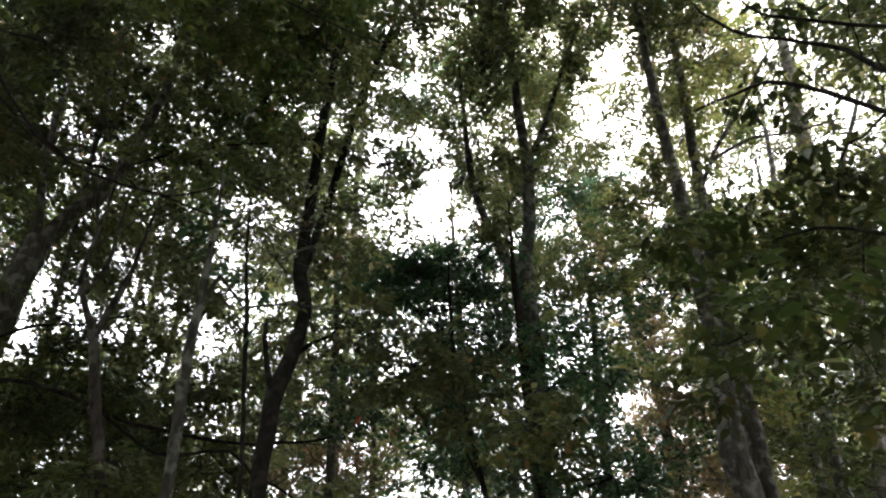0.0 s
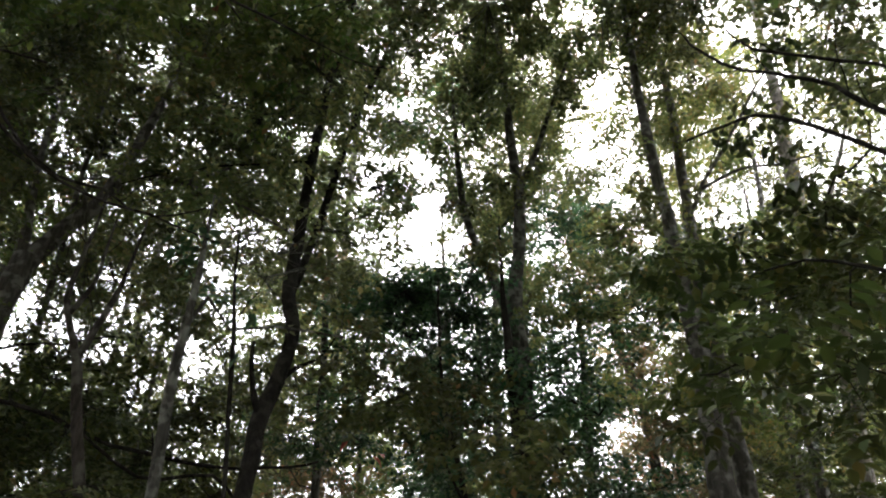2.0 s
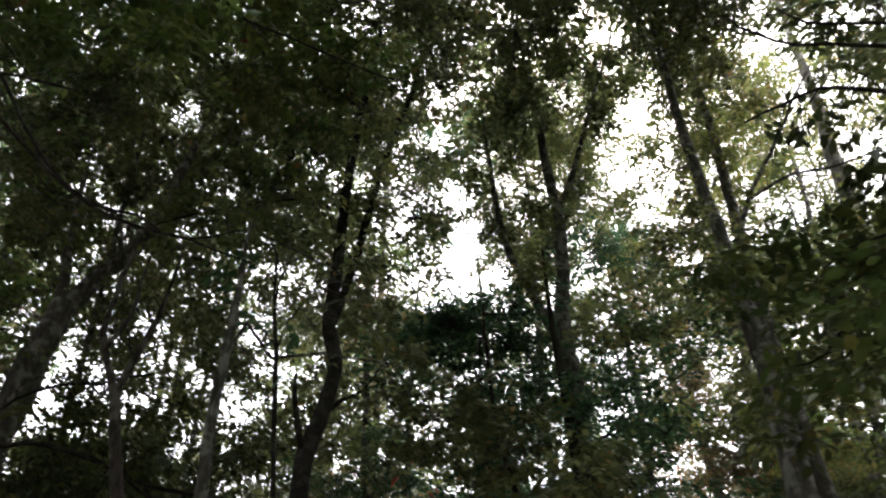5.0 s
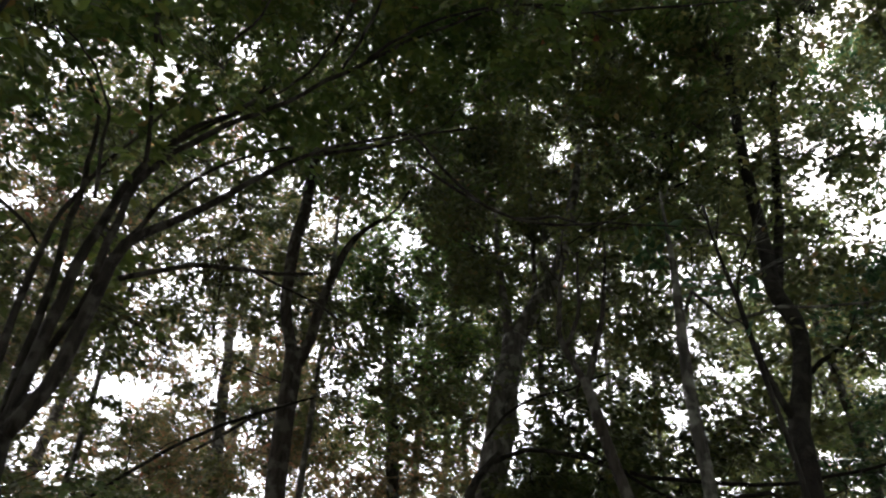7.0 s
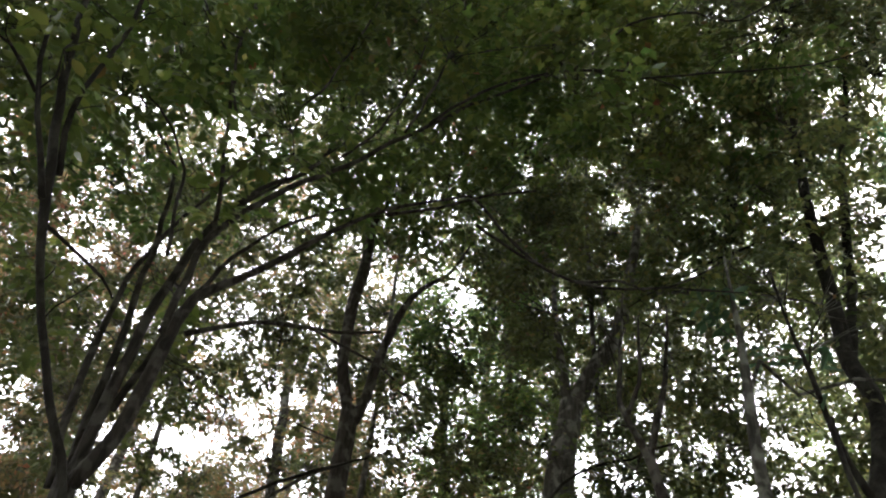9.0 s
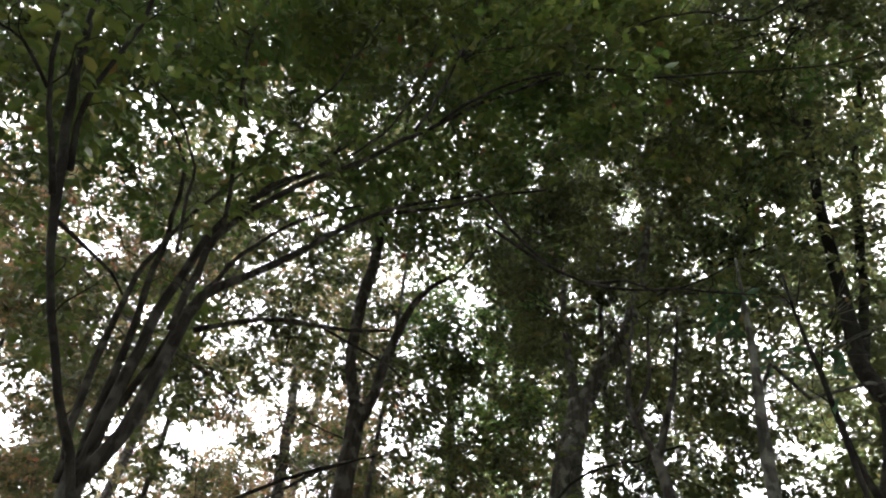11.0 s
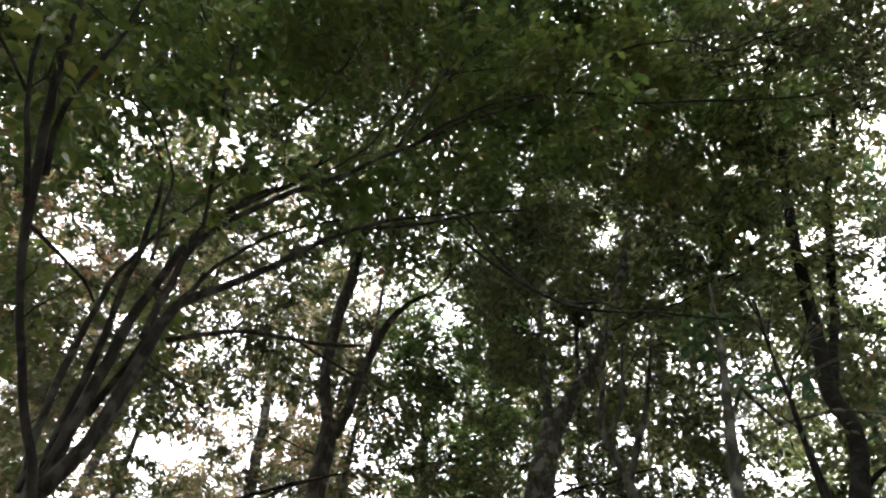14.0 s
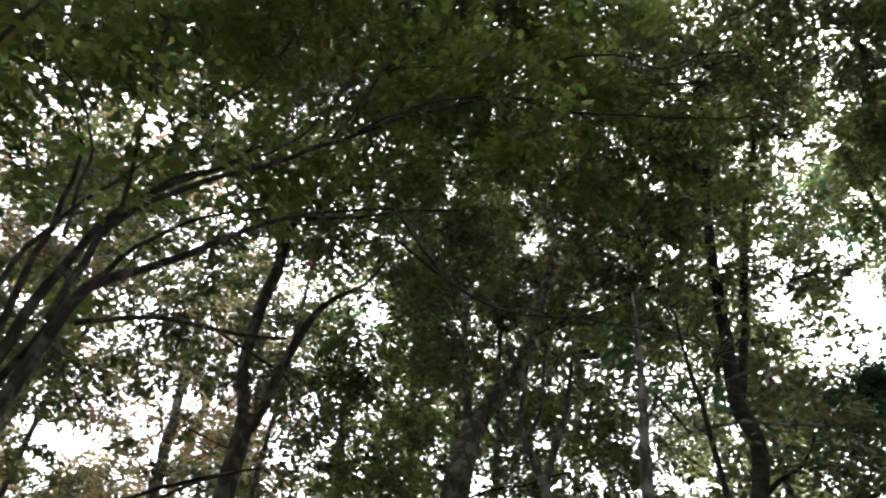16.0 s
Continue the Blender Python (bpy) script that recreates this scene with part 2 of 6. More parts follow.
def leaves(start, way, face, size, fine, tilt, per=6):
    """Leaves set left and right along twiglets: where each begins, its way and the face of its spray."""
    shape, tris = (LEAF_FINE, FINE_FACES) if fine else (LEAF_PLAIN, PLAIN_FACES)
    k = len(start)
    across = unit(np.cross(face, way))
    pos, fwd, nor = [], [], []
    for i in range(per):
        sgn = 1 if i % 2 else -1
        pos.append(start + way * (i + 0.5) * size * 0.4 + rng.normal(size=(k, 3)) * size * 0.22)
        fwd.append(unit(way * 0.6 + across * sgn + (0, 0, -0.3) + rng.normal(size=(k, 3)) * 0.35))
        nor.append(unit(face + rng.normal(size=(k, 3)) * tilt))
    pos, fwd, nor = np.concatenate(pos), np.concatenate(fwd), np.concatenate(nor)
    sid = unit(np.cross(nor, fwd))
    nor = np.cross(fwd, sid)
    n = len(pos)
    ln = size * rng.uniform(0.55, 1.3, (n, 1, 1))
    v = pos[:, None] + ln * (shape[None, :, :1] * fwd[:, None] + shape[None, :, 1:2] * sid[:, None] + shape[None, :, 2:] * nor[:, None])
    f = tris[None] + (np.arange(n) * len(shape))[:, None, None]
    return v.reshape(-1, 3), f.reshape(-1, 3)


# openings between the crowns, seen from the path's middle: heading, rise and half-width in degrees
OPENINGS = [(2.8, 43.2, 1.7), (1.0, 38.8, 1.6), (-0.6, 34.4, 2.0), (-4.0, 32.0, 1.5), (-16.4, 38.4, 1.6), (-19.4, 36.2, 1.2), (-19.3, 43.6, 1.6),
            (31.4, 22.3, 1.5), (22.4, 17.8, 1.2), (65.1, 19.4, 1.8), (58.8, 38.2, 1.6), (68.6, 42.9, 0.8), (48.9, 23.7, 1.2), (16.2, 24.0, 1.5),
            (63.2, 27.2, 1.4), (81.2, 28.3, 1.2), (78.2, 39.0, 0.9), (6.8, 46.2, 1.2), (22.9, 37.4, 1.3),
            (2.2, 42.3, 1.3), (0.2, 37.3, 1.5), (-0.5, 36.1, 1.5)]


def grown_over(places):
    """Which places lie outside the openings, whose rims are ragged."""
    d = unit(places - (-0.25, 0.35, 1.4))
    keep = np.ones(len(places), bool)
    rim = np.array([noise.noise(Vector(q) * 1.6) for q in places])
    for heading, rise, half in OPENINGS:
        h, e = radians(heading), radians(rise)
        way = np.array((-math.sin(h) * math.cos(e), math.cos(h) * math.cos(e), math.sin(e)))
        keep &= d @ way < np.cos(radians(half) * (0.9 + 0.6 * rim))
    return keep | (rng.random(len(places)) < 0.1)


def sprays(boughs, size, foot=(0, 0, 0)):
    """Tufts of flat sprays scattered through each bough (x, y, z, reach, leaves): the centre of every spray, and the start, way and face of its twiglets."""
    mid, face, out = [], [], []
    for x, y, z, reach, count in boughs:
        c, left = np.array((x, y, z)), max(1, round(count / 36))
        own = np.random.default_rng([int(abs(v) * 100) for v in (x, y, z)])
        while left > 0:
            full = int(own.integers(2, 11))
            k = min(left, full)
            left -= k
            tuft = c + own.normal(size=3) * reach * (0.6, 0.6, 0.5)
            wide = size * 1.45 * math.sqrt(full) ** 0.8
            p = tuft + own.normal(size=(full, 3))[:k] * wide * (0.75, 0.75, 0.5)
            lean = own.normal(size=(full, 2))[:k] * 0.4
            mid.append(p)
            face.append(unit(np.concatenate([lean, np.ones((k, 1))], 1)))
            out.append(unit(p - c + own.normal(size=(full, 3))[:k] * reach * 0.4))
    mid, face, out = np.concatenate(mid), np.concatenate(face), np.concatenate(out)
    keep = grown_over(mid + np.array(foot))
    mid, face, out = mid[keep], face[keep], out[keep]
    start, way, k = [], [], len(mid)
    for j in range(6):
        d = unit(out * 0.35 + rng.normal(size=(k, 3)) * (0.8, 0.8, 0.3) - (0, 0, 0.18))
        d = unit(d - face * (d * face).sum(1, keepdims=True) * 0.8)
        start.append(mid + d * size * rng.uniform(0.1, 0.9, (k, 1)) + face * rng.normal(size=(k, 1)) * size * 0.4)
        way.append(d)
    return mid, np.concatenate(start), np.concatenate(way), np.concatenate([face] * 6)


def kinked(a, b, radius, end, lift, step=0.3, bend=0.07):
    """A branch from a to b that rises or sags on its way and turns a little at every bud."""
    gap = np.linalg.norm(b - a)
    n = max(3, int(gap / step))
    s = np.linspace(0, 1, n + 1)[:, None]
    p = a + (b - a) * s + np.array((0, 0, lift * gap)) * 4 * s * (1 - s)
    p[1:-1] += rng.normal(size=(n - 1, 3)) * min(0.12, bend * gap)
    return np.concatenate([p, radius + (end - radius) * s], 1)


def side_shoots(lines):
    """Short kinked shoots off the thin limbs and branches."""
    out = []
    for ln in lines:
        way = np.gradient(ln[:, :3], axis=0)
        for i in range(2, len(ln) - 1):
            if ln[i, 3] > 0.035 or ln[i, 2] < 1.5 or rng.random() > 0.5:
                continue
            along = unit(way[i])
            off = rng.normal(size=3)
            off = unit(off - along * off.dot(along))
            d = unit(along * rng.uniform(0.5, 1.1) + off * 0.9 + (0, 0, 0.15))
            long = rng.uniform(0.18, 0.6)
            p, rad, pts = ln[i, :3].copy(), min(ln[i, 3] * 0.55, 0.0055), []
            for k in range(5):
                pts.append((*p, rad * (1 - 0.17 * k)))
                p = p + d * long / 4
                d = unit(d + rng.normal(size=3) * 0.35)
            out.append(np.array(pts))
            if rng.random() < 0.6:
                q, e, sub = np.array(pts[2][:3]), unit(d + rng.normal(size=3) * 0.7), []
                for k in range(3):
                    sub.append((*q, rad * (0.6 - 0.15 * k)))
                    q = q + e * long / 6
                    e = unit(e + rng.normal(size=3) * 0.3)
                out.append(np.array(sub))
    return out


CATEGORY = {"shrub": "shrub", "sapling": "sapling"}
GROUP = {"thin_tree": "thin trees behind the nearer trunks", "distant_tree": "distant trees filling the gaps"}


class Tree:
    """A tree at its foot: stems are lines of (x, y, z, radius), the crown grows from boughs that branch off them."""

    def __init__(self, name, label, x, y, bark, kink=0.02):
        self.home = new(name)
        self.home.location = (x, y, 0)
        self.foot, self.bark, self.lines = np.array((x, y, 0, 0)), bark, []
        self.kink, self.parts = kink, []
        self.away = math.hypot(x, y)
        tagged(self.home, label, CATEGORY.get(name, "tree"), GROUP.get(name, ""), kind="thing")

    def stem(self, name, *pts):
        ln = curve_points(np.array(pts) - self.foot, kink=0.0 if pts[0][3] > 0.05 else self.kink)
        held = self.home
        if name in ("branch", "prong"):
            held = min(self.parts, key=lambda q: np.linalg.norm(q[1][:, :3] - ln[0, :3], axis=1).min())[0]
        self.lines.append(ln)
        ob = solid(name, *tube([ln], 14 if ln[:, 3].max() > 0.05 else 8), self.bark, held)
        if name not in ("branch", "prong"):
            self.parts.append((ob, ln))
        return ob

    def crown(self, leaf, foliage, *boughs, tilt=0.6):
        wood = np.concatenate(self.lines)
        grown = []
        todo = [np.array(b) - (self.foot[0], self.foot[1], 0, 0, 0) for b in boughs]
        todo.sort(key=lambda b: np.linalg.norm(wood[:, :3] - b[:3], axis=1).min())
        for b in todo:
            d = np.linalg.norm(wood[:, :3] - b[:3], axis=1) + 0.9 * np.maximum(0, wood[:, 2] - b[2] + 0.2)
            w = wood[d.argmin()]
            gap = np.linalg.norm(w[:3] - b[:3])
            if gap > 0.25:
                rad = min(w[3] * 0.6, 0.005 + 0.0045 * gap)
                br = kinked(w[:3], b[:3], rad, rad * 0.35, 0.09)
                grown.append(br)
                wood = np.concatenate([wood, br])
        mid, centre, way, face = sprays(todo, leaf, self.foot[:3])
        if grown:
            shoots = side_shoots(self.lines) if self.away < 10.5 else []
            tagged(solid("brushwood", *tube(grown + shoots, 5, 0.05), self.bark, self.home), kind="stuff")
        # each spray hangs on a twig from the nearest wood
        if self.away < 16:
            thin = np.concatenate([b[len(b) // 2:] for b in grown] or [wood])
            root = np.stack([thin[((thin[:, :3] - q) ** 2).sum(1).argmin(), :3] for q in mid])
            elbow = (root + mid) / 2 + rng.normal(size=mid.shape) * 0.06
            tagged(leaf_mesh("fine_brushwood", *strips(root, elbow, mid, np.full(len(mid), 0.0048), np.full(len(mid), 0.002)), self.bark, self.home), kind="stuff")
        leaf_mesh("crown", *leaves(centre, way, face, leaf, self.away < 5.6, tilt), foliage, self.home)


def large_leaf(parent, place, heading, droop, length, mat):
    """One broad leaf on a short stalk, hanging from a twig."""
    bm = bmesh.new()
    rows = [(0.0, 0.012), (0.12, 0.012), (0.18, 0.16), (0.38, 0.25), (0.62, 0.21), (0.84, 0.09), (1.0, 0.004)]
    ring = []
    for s, w in rows:
        lift = -0.22 * s * s
        ring.append([bm.verts.new((s, w, lift + w * 0.25)), bm.verts.new((s, 0, lift)), bm.verts.new((s, -w, lift + w * 0.25))])
    for a, b in zip(ring, ring[1:]):
        for k in (0, 1):
            bm.faces.new((a[k], b[k], b[k + 1], a[k + 1]))
    me = bpy.data.meshes.new("leaf")
    bm.to_mesh(me)
    bm.free()
    me.materials.append(mat)
    me.polygons.foreach_set("use_smooth", [True] * len(me.polygons))
    ob = new("leaf", me)
    ob.parent = parent
    ob.matrix_basis = pose(*(Vector(place) - parent.location), 0, droop, heading) @ Matrix.Scale(length, 4)
    return ob


forked_tree = Tree("forked_tree", "slender backlit forked tree with a dense drooping leafy crown", -1.54, 6.1, BARK_BACKLIT)
forked_tree.stem("trunk", (-1.54, 6.1, -0.12, 0.105), (-1.57, 6.27, 1.15, 0.083), (-1.62, 6.6, 2.56, 0.081), (-1.65, 6.82, 3.23, 0.084), (-1.67, 7.04, 3.68, 0.089), (-1.59, 7.29, 4.33, 0.079), (-1.59, 7.51, 4.83, 0.081), (-1.75, 7.7, 5.43, 0.083), (-1.76, 7.93, 6.2, 0.077), (-1.8, 8.14, 7.15, 0.07), (-1.81, 8.37, 8.33, 0.067), (-1.75, 8.6, 9.79, 0.058), (-1.65, 8.85, 11.22, 0.047), (-1.58, 9.02, 13.2, 0.016))
forked_tree.stem("limb", (-1.73, 7.81, 5.41, 0.055), (-1.6, 8.19, 6.45, 0.055), (-1.49, 8.57, 7.76, 0.052), (-1.33, 8.95, 9.28, 0.048), (-1.02, 9.34, 10.93, 0.038), (-0.88, 9.53, 12.49, 0.013))
forked_tree.stem("prong", (-1.68, 7, 3.64, 0.044), (-1.79, 6.97, 3.9, 0.029), (-1.84, 6.96, 4.2, 0.025), (-1.85, 6.96, 4.42, 0.018))
forked_tree.stem("branch", (-1.59, 7.33, 4.16, 0.033), (-1.44, 7.36, 4.32, 0.024), (-1.24, 7.4, 4.42, 0.014), (-1.06, 7.43, 4.71, 0.007))
forked_tree.stem("branch", (-1.75, 8.21, 7.74, 0.019), (-2.29, 8.08, 7.56, 0.015), (-2.92, 7.88, 7.34, 0.014), (-3.6, 7.59, 6.95, 0.011), (-3.98, 7.4, 6.68, 0.008))
forked_tree.crown(0.095, LEAF_OLIVE,
        (-2.1, 10.5, 7.3, 0.63, 1640), (-1, 9.2, 8, 1.1, 4100), (-2.8, 8.7, 9, 1.58, 7120), (-0.7, 10.1, 10.1, 0.93, 1070), (-2.5, 7.1, 10.1, 0.44, 280), (-2.2, 9.9, 10.3, 1.11, 4300),
        (-0.6, 9.1, 10.8, 1.12, 4290), (-1.3, 7.7, 11.4, 1.29, 2930), (-3.1, 7.6, 12.2, 0.96, 1180), (-1.5, 9.8, 12.3, 1.03, 3520), (-0.6, 8.7, 12.4, 1.05, 2100), (-3.1, 8.8, 12.9, 0.6, 480),
        (-2.7, 10.3, 13.8, 1.11, 1470), (-2.9, 8.4, 14.1, 0.96, 1890))

twin_stemmed_tree = Tree("twin_stemmed_tree", "grey-barked tree with two parting upper limbs and airy crown", 1.35, 9.4, BARK_GREY)
twin_stemmed_tree.stem("trunk", (1.35, 9.4, -0.12, 0.17), (1.35, 9.4, 1.36, 0.134), (1.34, 9.41, 3.03, 0.131), (1.33, 9.41, 3.9, 0.126), (1.32, 9.41, 4.77, 0.125), (1.27, 9.41, 5.53, 0.124), (1.24, 9.42, 6.26, 0.115), (1.34, 9.4, 7.13, 0.1), (1.34, 9.41, 8.19, 0.09), (1.22, 9.42, 9.37, 0.073), (1.16, 9.43, 10.52, 0.057), (1.04, 9.44, 11.93, 0.04), (0.96, 9.45, 13.93, 0.014))
twin_stemmed_tree.stem("limb", (1.19, 9.43, 5.98, 0.089), (1.03, 9.44, 6.25, 0.077), (0.83, 9.46, 6.76, 0.066), (0.58, 9.48, 7.37, 0.061), (0.42, 9.49, 8.12, 0.053), (0.33, 9.49, 9.04, 0.044), (0.26, 9.5, 9.91, 0.03), (0.22, 9.5, 10.91, 0.011))
twin_stemmed_tree.stem("limb", (1.37, 9.5, 8.26, 0.06), (1.68, 9.45, 9.04, 0.047), (1.97, 9.4, 9.98, 0.037), (2.33, 9.31, 11.11, 0.031), (2.58, 9.25, 11.76, 0.023), (2.79, 9.19, 12.92, 0.008))
twin_stemmed_tree.stem("prong", (1.38, 9.3, 4.81, 0.041), (1.43, 9.29, 5.02, 0.033), (1.45, 9.29, 5.22, 0.024))
twin_stemmed_tree.crown(0.078, LEAF_PALE,
        (0.9, 11, 3.6, 0.51, 720), (1.6, 10.8, 6.3, 0.93, 2130), (1.8, 12.5, 7.9, 0.72, 3260), (0.5, 11, 8.2, 0.84, 2650), (0.5, 9.6, 8.8, 0.98, 3510), (2.4, 10.4, 9, 1.07, 1160),
        (0.2, 11.9, 9.7, 0.78, 1150), (1.2, 12.7, 9.8, 0.36, 1620), (1.3, 9.6, 10.4, 0.93, 1680), (0.4, 10.1, 10.7, 0.32, 1680), (2.1, 12.2, 10.8, 1.21, 7770), (1.5, 9.5, 11.2, 1.13, 2490),
        (0.8, 10, 11.7, 0.87, 2350), (2.8, 10.9, 12, 0.86, 1760), (1.2, 12.4, 12.1, 0.38, 1360), (2.1, 12.2, 12.2, 0.84, 4350), (3, 11.7, 13.6, 0.4, 1500))

slim_tree = Tree("slim_tree", "slim dark tree beside a thicker grey trunk", 1.36, 8.09, BARK_BACKLIT)
slim_tree.stem("trunk", (1.36, 8.09, -0.12, 0.085), (1.29, 8.1, 1.31, 0.067), (1.15, 8.12, 2.9, 0.065), (1.08, 8.13, 3.46, 0.065), (1.02, 8.14, 4.06, 0.064), (0.98, 8.14, 4.7, 0.061), (0.95, 8.15, 5.23, 0.05), (0.91, 8.15, 5.71, 0.032), (0.88, 8.15, 6.71, 0.011))
slim_tree.crown(0.074, LEAF_DEEP,
        (1.1, 8, 3, 0.44, 2210), (2.3, 8.3, 3.1, 0.48, 1920), (2, 9, 3.1, 0.48, 1530), (1.7, 6.8, 3.7, 0.16, 380), (1.9, 9.2, 3.8, 0.19, 470), (1.9, 7.9, 3.8, 0.15, 130),
        (2.2, 9.4, 3.8, 0.18, 270), (1.8, 9.1, 4.1, 0.19, 450), (1.6, 7.6, 4.1, 0.2, 500), (1.2, 8.2, 4.2, 0.22, 680), (1.4, 7.9, 4.5, 0.22, 550), (2.1, 8.3, 4.7, 0.17, 40),
        (1.7, 8.7, 4.7, 0.18, 350), (0.8, 9.4, 4.9, 0.71, 1920), (2.4, 8.7, 5.7, 0.68, 1250))

stout_tree = Tree("stout_tree", "stout grey tree with blotched bark and an airy pale crown", 3.67, 8.22, BARK_HAZE_LIT)
stout_tree.stem("trunk", (3.67, 8.22, -0.12, 0.212), (3.61, 8.25, 1.36, 0.166), (3.48, 8.3, 3.03, 0.163), (3.44, 8.32, 3.41, 0.154), (3.42, 8.32, 4.09, 0.146), (3.42, 8.32, 4.81, 0.132), (3.39, 8.34, 5.6, 0.117), (3.34, 8.36, 6.47, 0.101), (3.29, 8.38, 7.22, 0.088), (3.23, 8.4, 8.25, 0.077), (3.18, 8.42, 9.49, 0.066), (3.16, 8.43, 10.88, 0.052), (3.14, 8.44, 13.38, 0.018))
stout_tree.crown(0.082, LEAF_PALE,
        (5.7, 9.1, 4.5, 0.73, 490), (4.5, 10, 5.1, 0.2, 110), (2.1, 8.7, 5.6, 1.13, 1320), (3.9, 10.1, 5.8, 0.44, 1000), (4.1, 8.1, 6.5, 0.38, 690), (2.5, 8.3, 6.8, 0.18, 220),
        (3, 8.6, 7.4, 0.57, 460), (3.5, 10.1, 7.8, 0.72, 760), (2, 9.4, 8.2, 0.2, 130), (2.8, 8.9, 8.4, 0.2, 280), (2.7, 9.3, 8.7, 0.21, 220), (3.4, 8.4, 8.9, 0.2, 290),
        (2.9, 10.7, 9.3, 0.24, 110), (3.2, 8.8, 9.8, 0.58, 340), (2.8, 8.4, 10, 0.5, 270), (3.9, 10.1, 10, 0.28, 580), (3.5, 10.2, 10, 0.26, 490))

tall_tree = Tree("tall_tree", "tall grey tree close beside a stouter trunk", 4.39, 9.43, BARK_HAZE_LIT)
tall_tree.stem("trunk", (4.39, 9.43, -0.12, 0.162), (4.34, 9.45, 1.52, 0.127), (4.26, 9.49, 3.38, 0.124), (4.18, 9.52, 4.53, 0.127), (4.15, 9.54, 5.55, 0.114), (4.12, 9.55, 6.87, 0.101), (4.13, 9.55, 7.91, 0.091), (4.14, 9.54, 9.4, 0.081), (4.13, 9.54, 10.7, 0.068), (4.09, 9.56, 12.14, 0.054), (4.06, 9.58, 14.34, 0.019))
tall_tree.stem("branch", (4.05, 9.36, 7.73, 0.044), (4.34, 9.23, 8.35, 0.034), (4.8, 9, 9.1, 0.03), (5.22, 8.76, 9.86, 0.022), (5.57, 8.54, 10.41, 0.015))
tall_tree.stem("branch", (4.14, 8.99, 8.02, 0.033), (4.71, 8.71, 8.25, 0.024), (5.18, 8.44, 8.16, 0.02), (5.74, 8.06, 8.14, 0.013))
tall_tree.crown(0.082, LEAF_YELLOW,
        (4.7, 11.1, 5.4, 1.16, 1930), (3.4, 10.9, 6.4, 0.86, 1690), (4.8, 11.3, 7.6, 0.89, 3210), (6.1, 8.6, 7.6, 0.76, 230), (6, 9.4, 8.2, 0.22, 70), (4, 10.2, 9, 1.1, 750),
        (6.5, 8.5, 9.1, 0.73, 170), (5.3, 12, 9.1, 0.57, 1350), (5.6, 10.8, 9.4, 0.25, 80), (5.9, 8.9, 10, 0.83, 200), (4.4, 11.5, 10.1, 0.56, 1020), (3.4, 10.3, 10.6, 0.92, 450),
        (4.9, 10.1, 11.4, 0.93, 2020), (4.1, 12.3, 11.6, 0.79, 370), (4.2, 10.9, 12.4, 1.01, 910), (2.8, 12, 12.5, 0.29, 490), (5, 12.4, 14.2, 0.76, 510))

pale_tree = Tree("pale_tree", "pale smooth-barked tree leaning among yellowing leaves", 6.03, 10.38, BARK_PALE)
pale_tree.stem("trunk", (6.03, 10.38, -0.12, 0.178), (6.1, 10.34, 1.53, 0.139), (6.23, 10.26, 3.4, 0.137), (6.37, 10.17, 4.85, 0.14), (6.46, 10.11, 6.3, 0.143), (6.43, 10.13, 7.23, 0.143), (6.37, 10.17, 8.24, 0.14), (6.41, 10.14, 9.18, 0.134), (6.45, 10.12, 10.59, 0.112), (6.49, 10.09, 11.56, 0.091), (6.54, 10.06, 14.56, 0.032))
pale_tree.stem("limb", (6.44, 10.13, 7.55, 0.073), (6.65, 9.99, 8.25, 0.055), (6.95, 9.79, 9.05, 0.045), (7.26, 9.55, 9.99, 0.03), (7.42, 9.44, 10.95, 0.011))
pale_tree.crown(0.082, LEAF_YELLOW,
        (7, 10.3, 5.5, 0.26, 690), (6.3, 11.2, 5.6, 0.9, 2330), (6.9, 10, 6.9, 0.71, 3950), (6.3, 10.4, 7, 0.83, 3750), (5.5, 9, 7.2, 0.22, 220), (5.5, 10.8, 7.3, 0.64, 1930),
        (6.3, 9.6, 7.7, 0.5, 530), (7, 9.6, 7.8, 0.54, 1030), (7.2, 11.8, 9.6, 0.29, 390), (6.6, 10.3, 9.8, 0.89, 430), (8.7, 11.3, 10.1, 0.66, 920), (7, 8.7, 10.3, 0.95, 290),
        (5.6, 12.6, 11.1, 0.7, 1980), (6.2, 10.8, 11.1, 0.89, 970), (6.8, 9.3, 11.7, 0.51, 300), (8.4, 10.9, 11.9, 1.23, 1170), (5.2, 10.5, 12.2, 0.84, 3380))

thin_tree = Tree("thin_tree", "thin grey tree standing in green undergrowth", 6.88, 13.33, BARK_GREY)
thin_tree.stem("trunk", (6.88, 13.33, -0.12, 0.137), (6.9, 13.32, 1.9, 0.107), (6.95, 13.29, 4.22, 0.105), (6.99, 13.27, 5.59, 0.103), (7.02, 13.26, 6.75, 0.094), (7.01, 13.26, 7.49, 0.083), (7.08, 13.23, 9.06, 0.068), (7.12, 13.2, 11.06, 0.024))
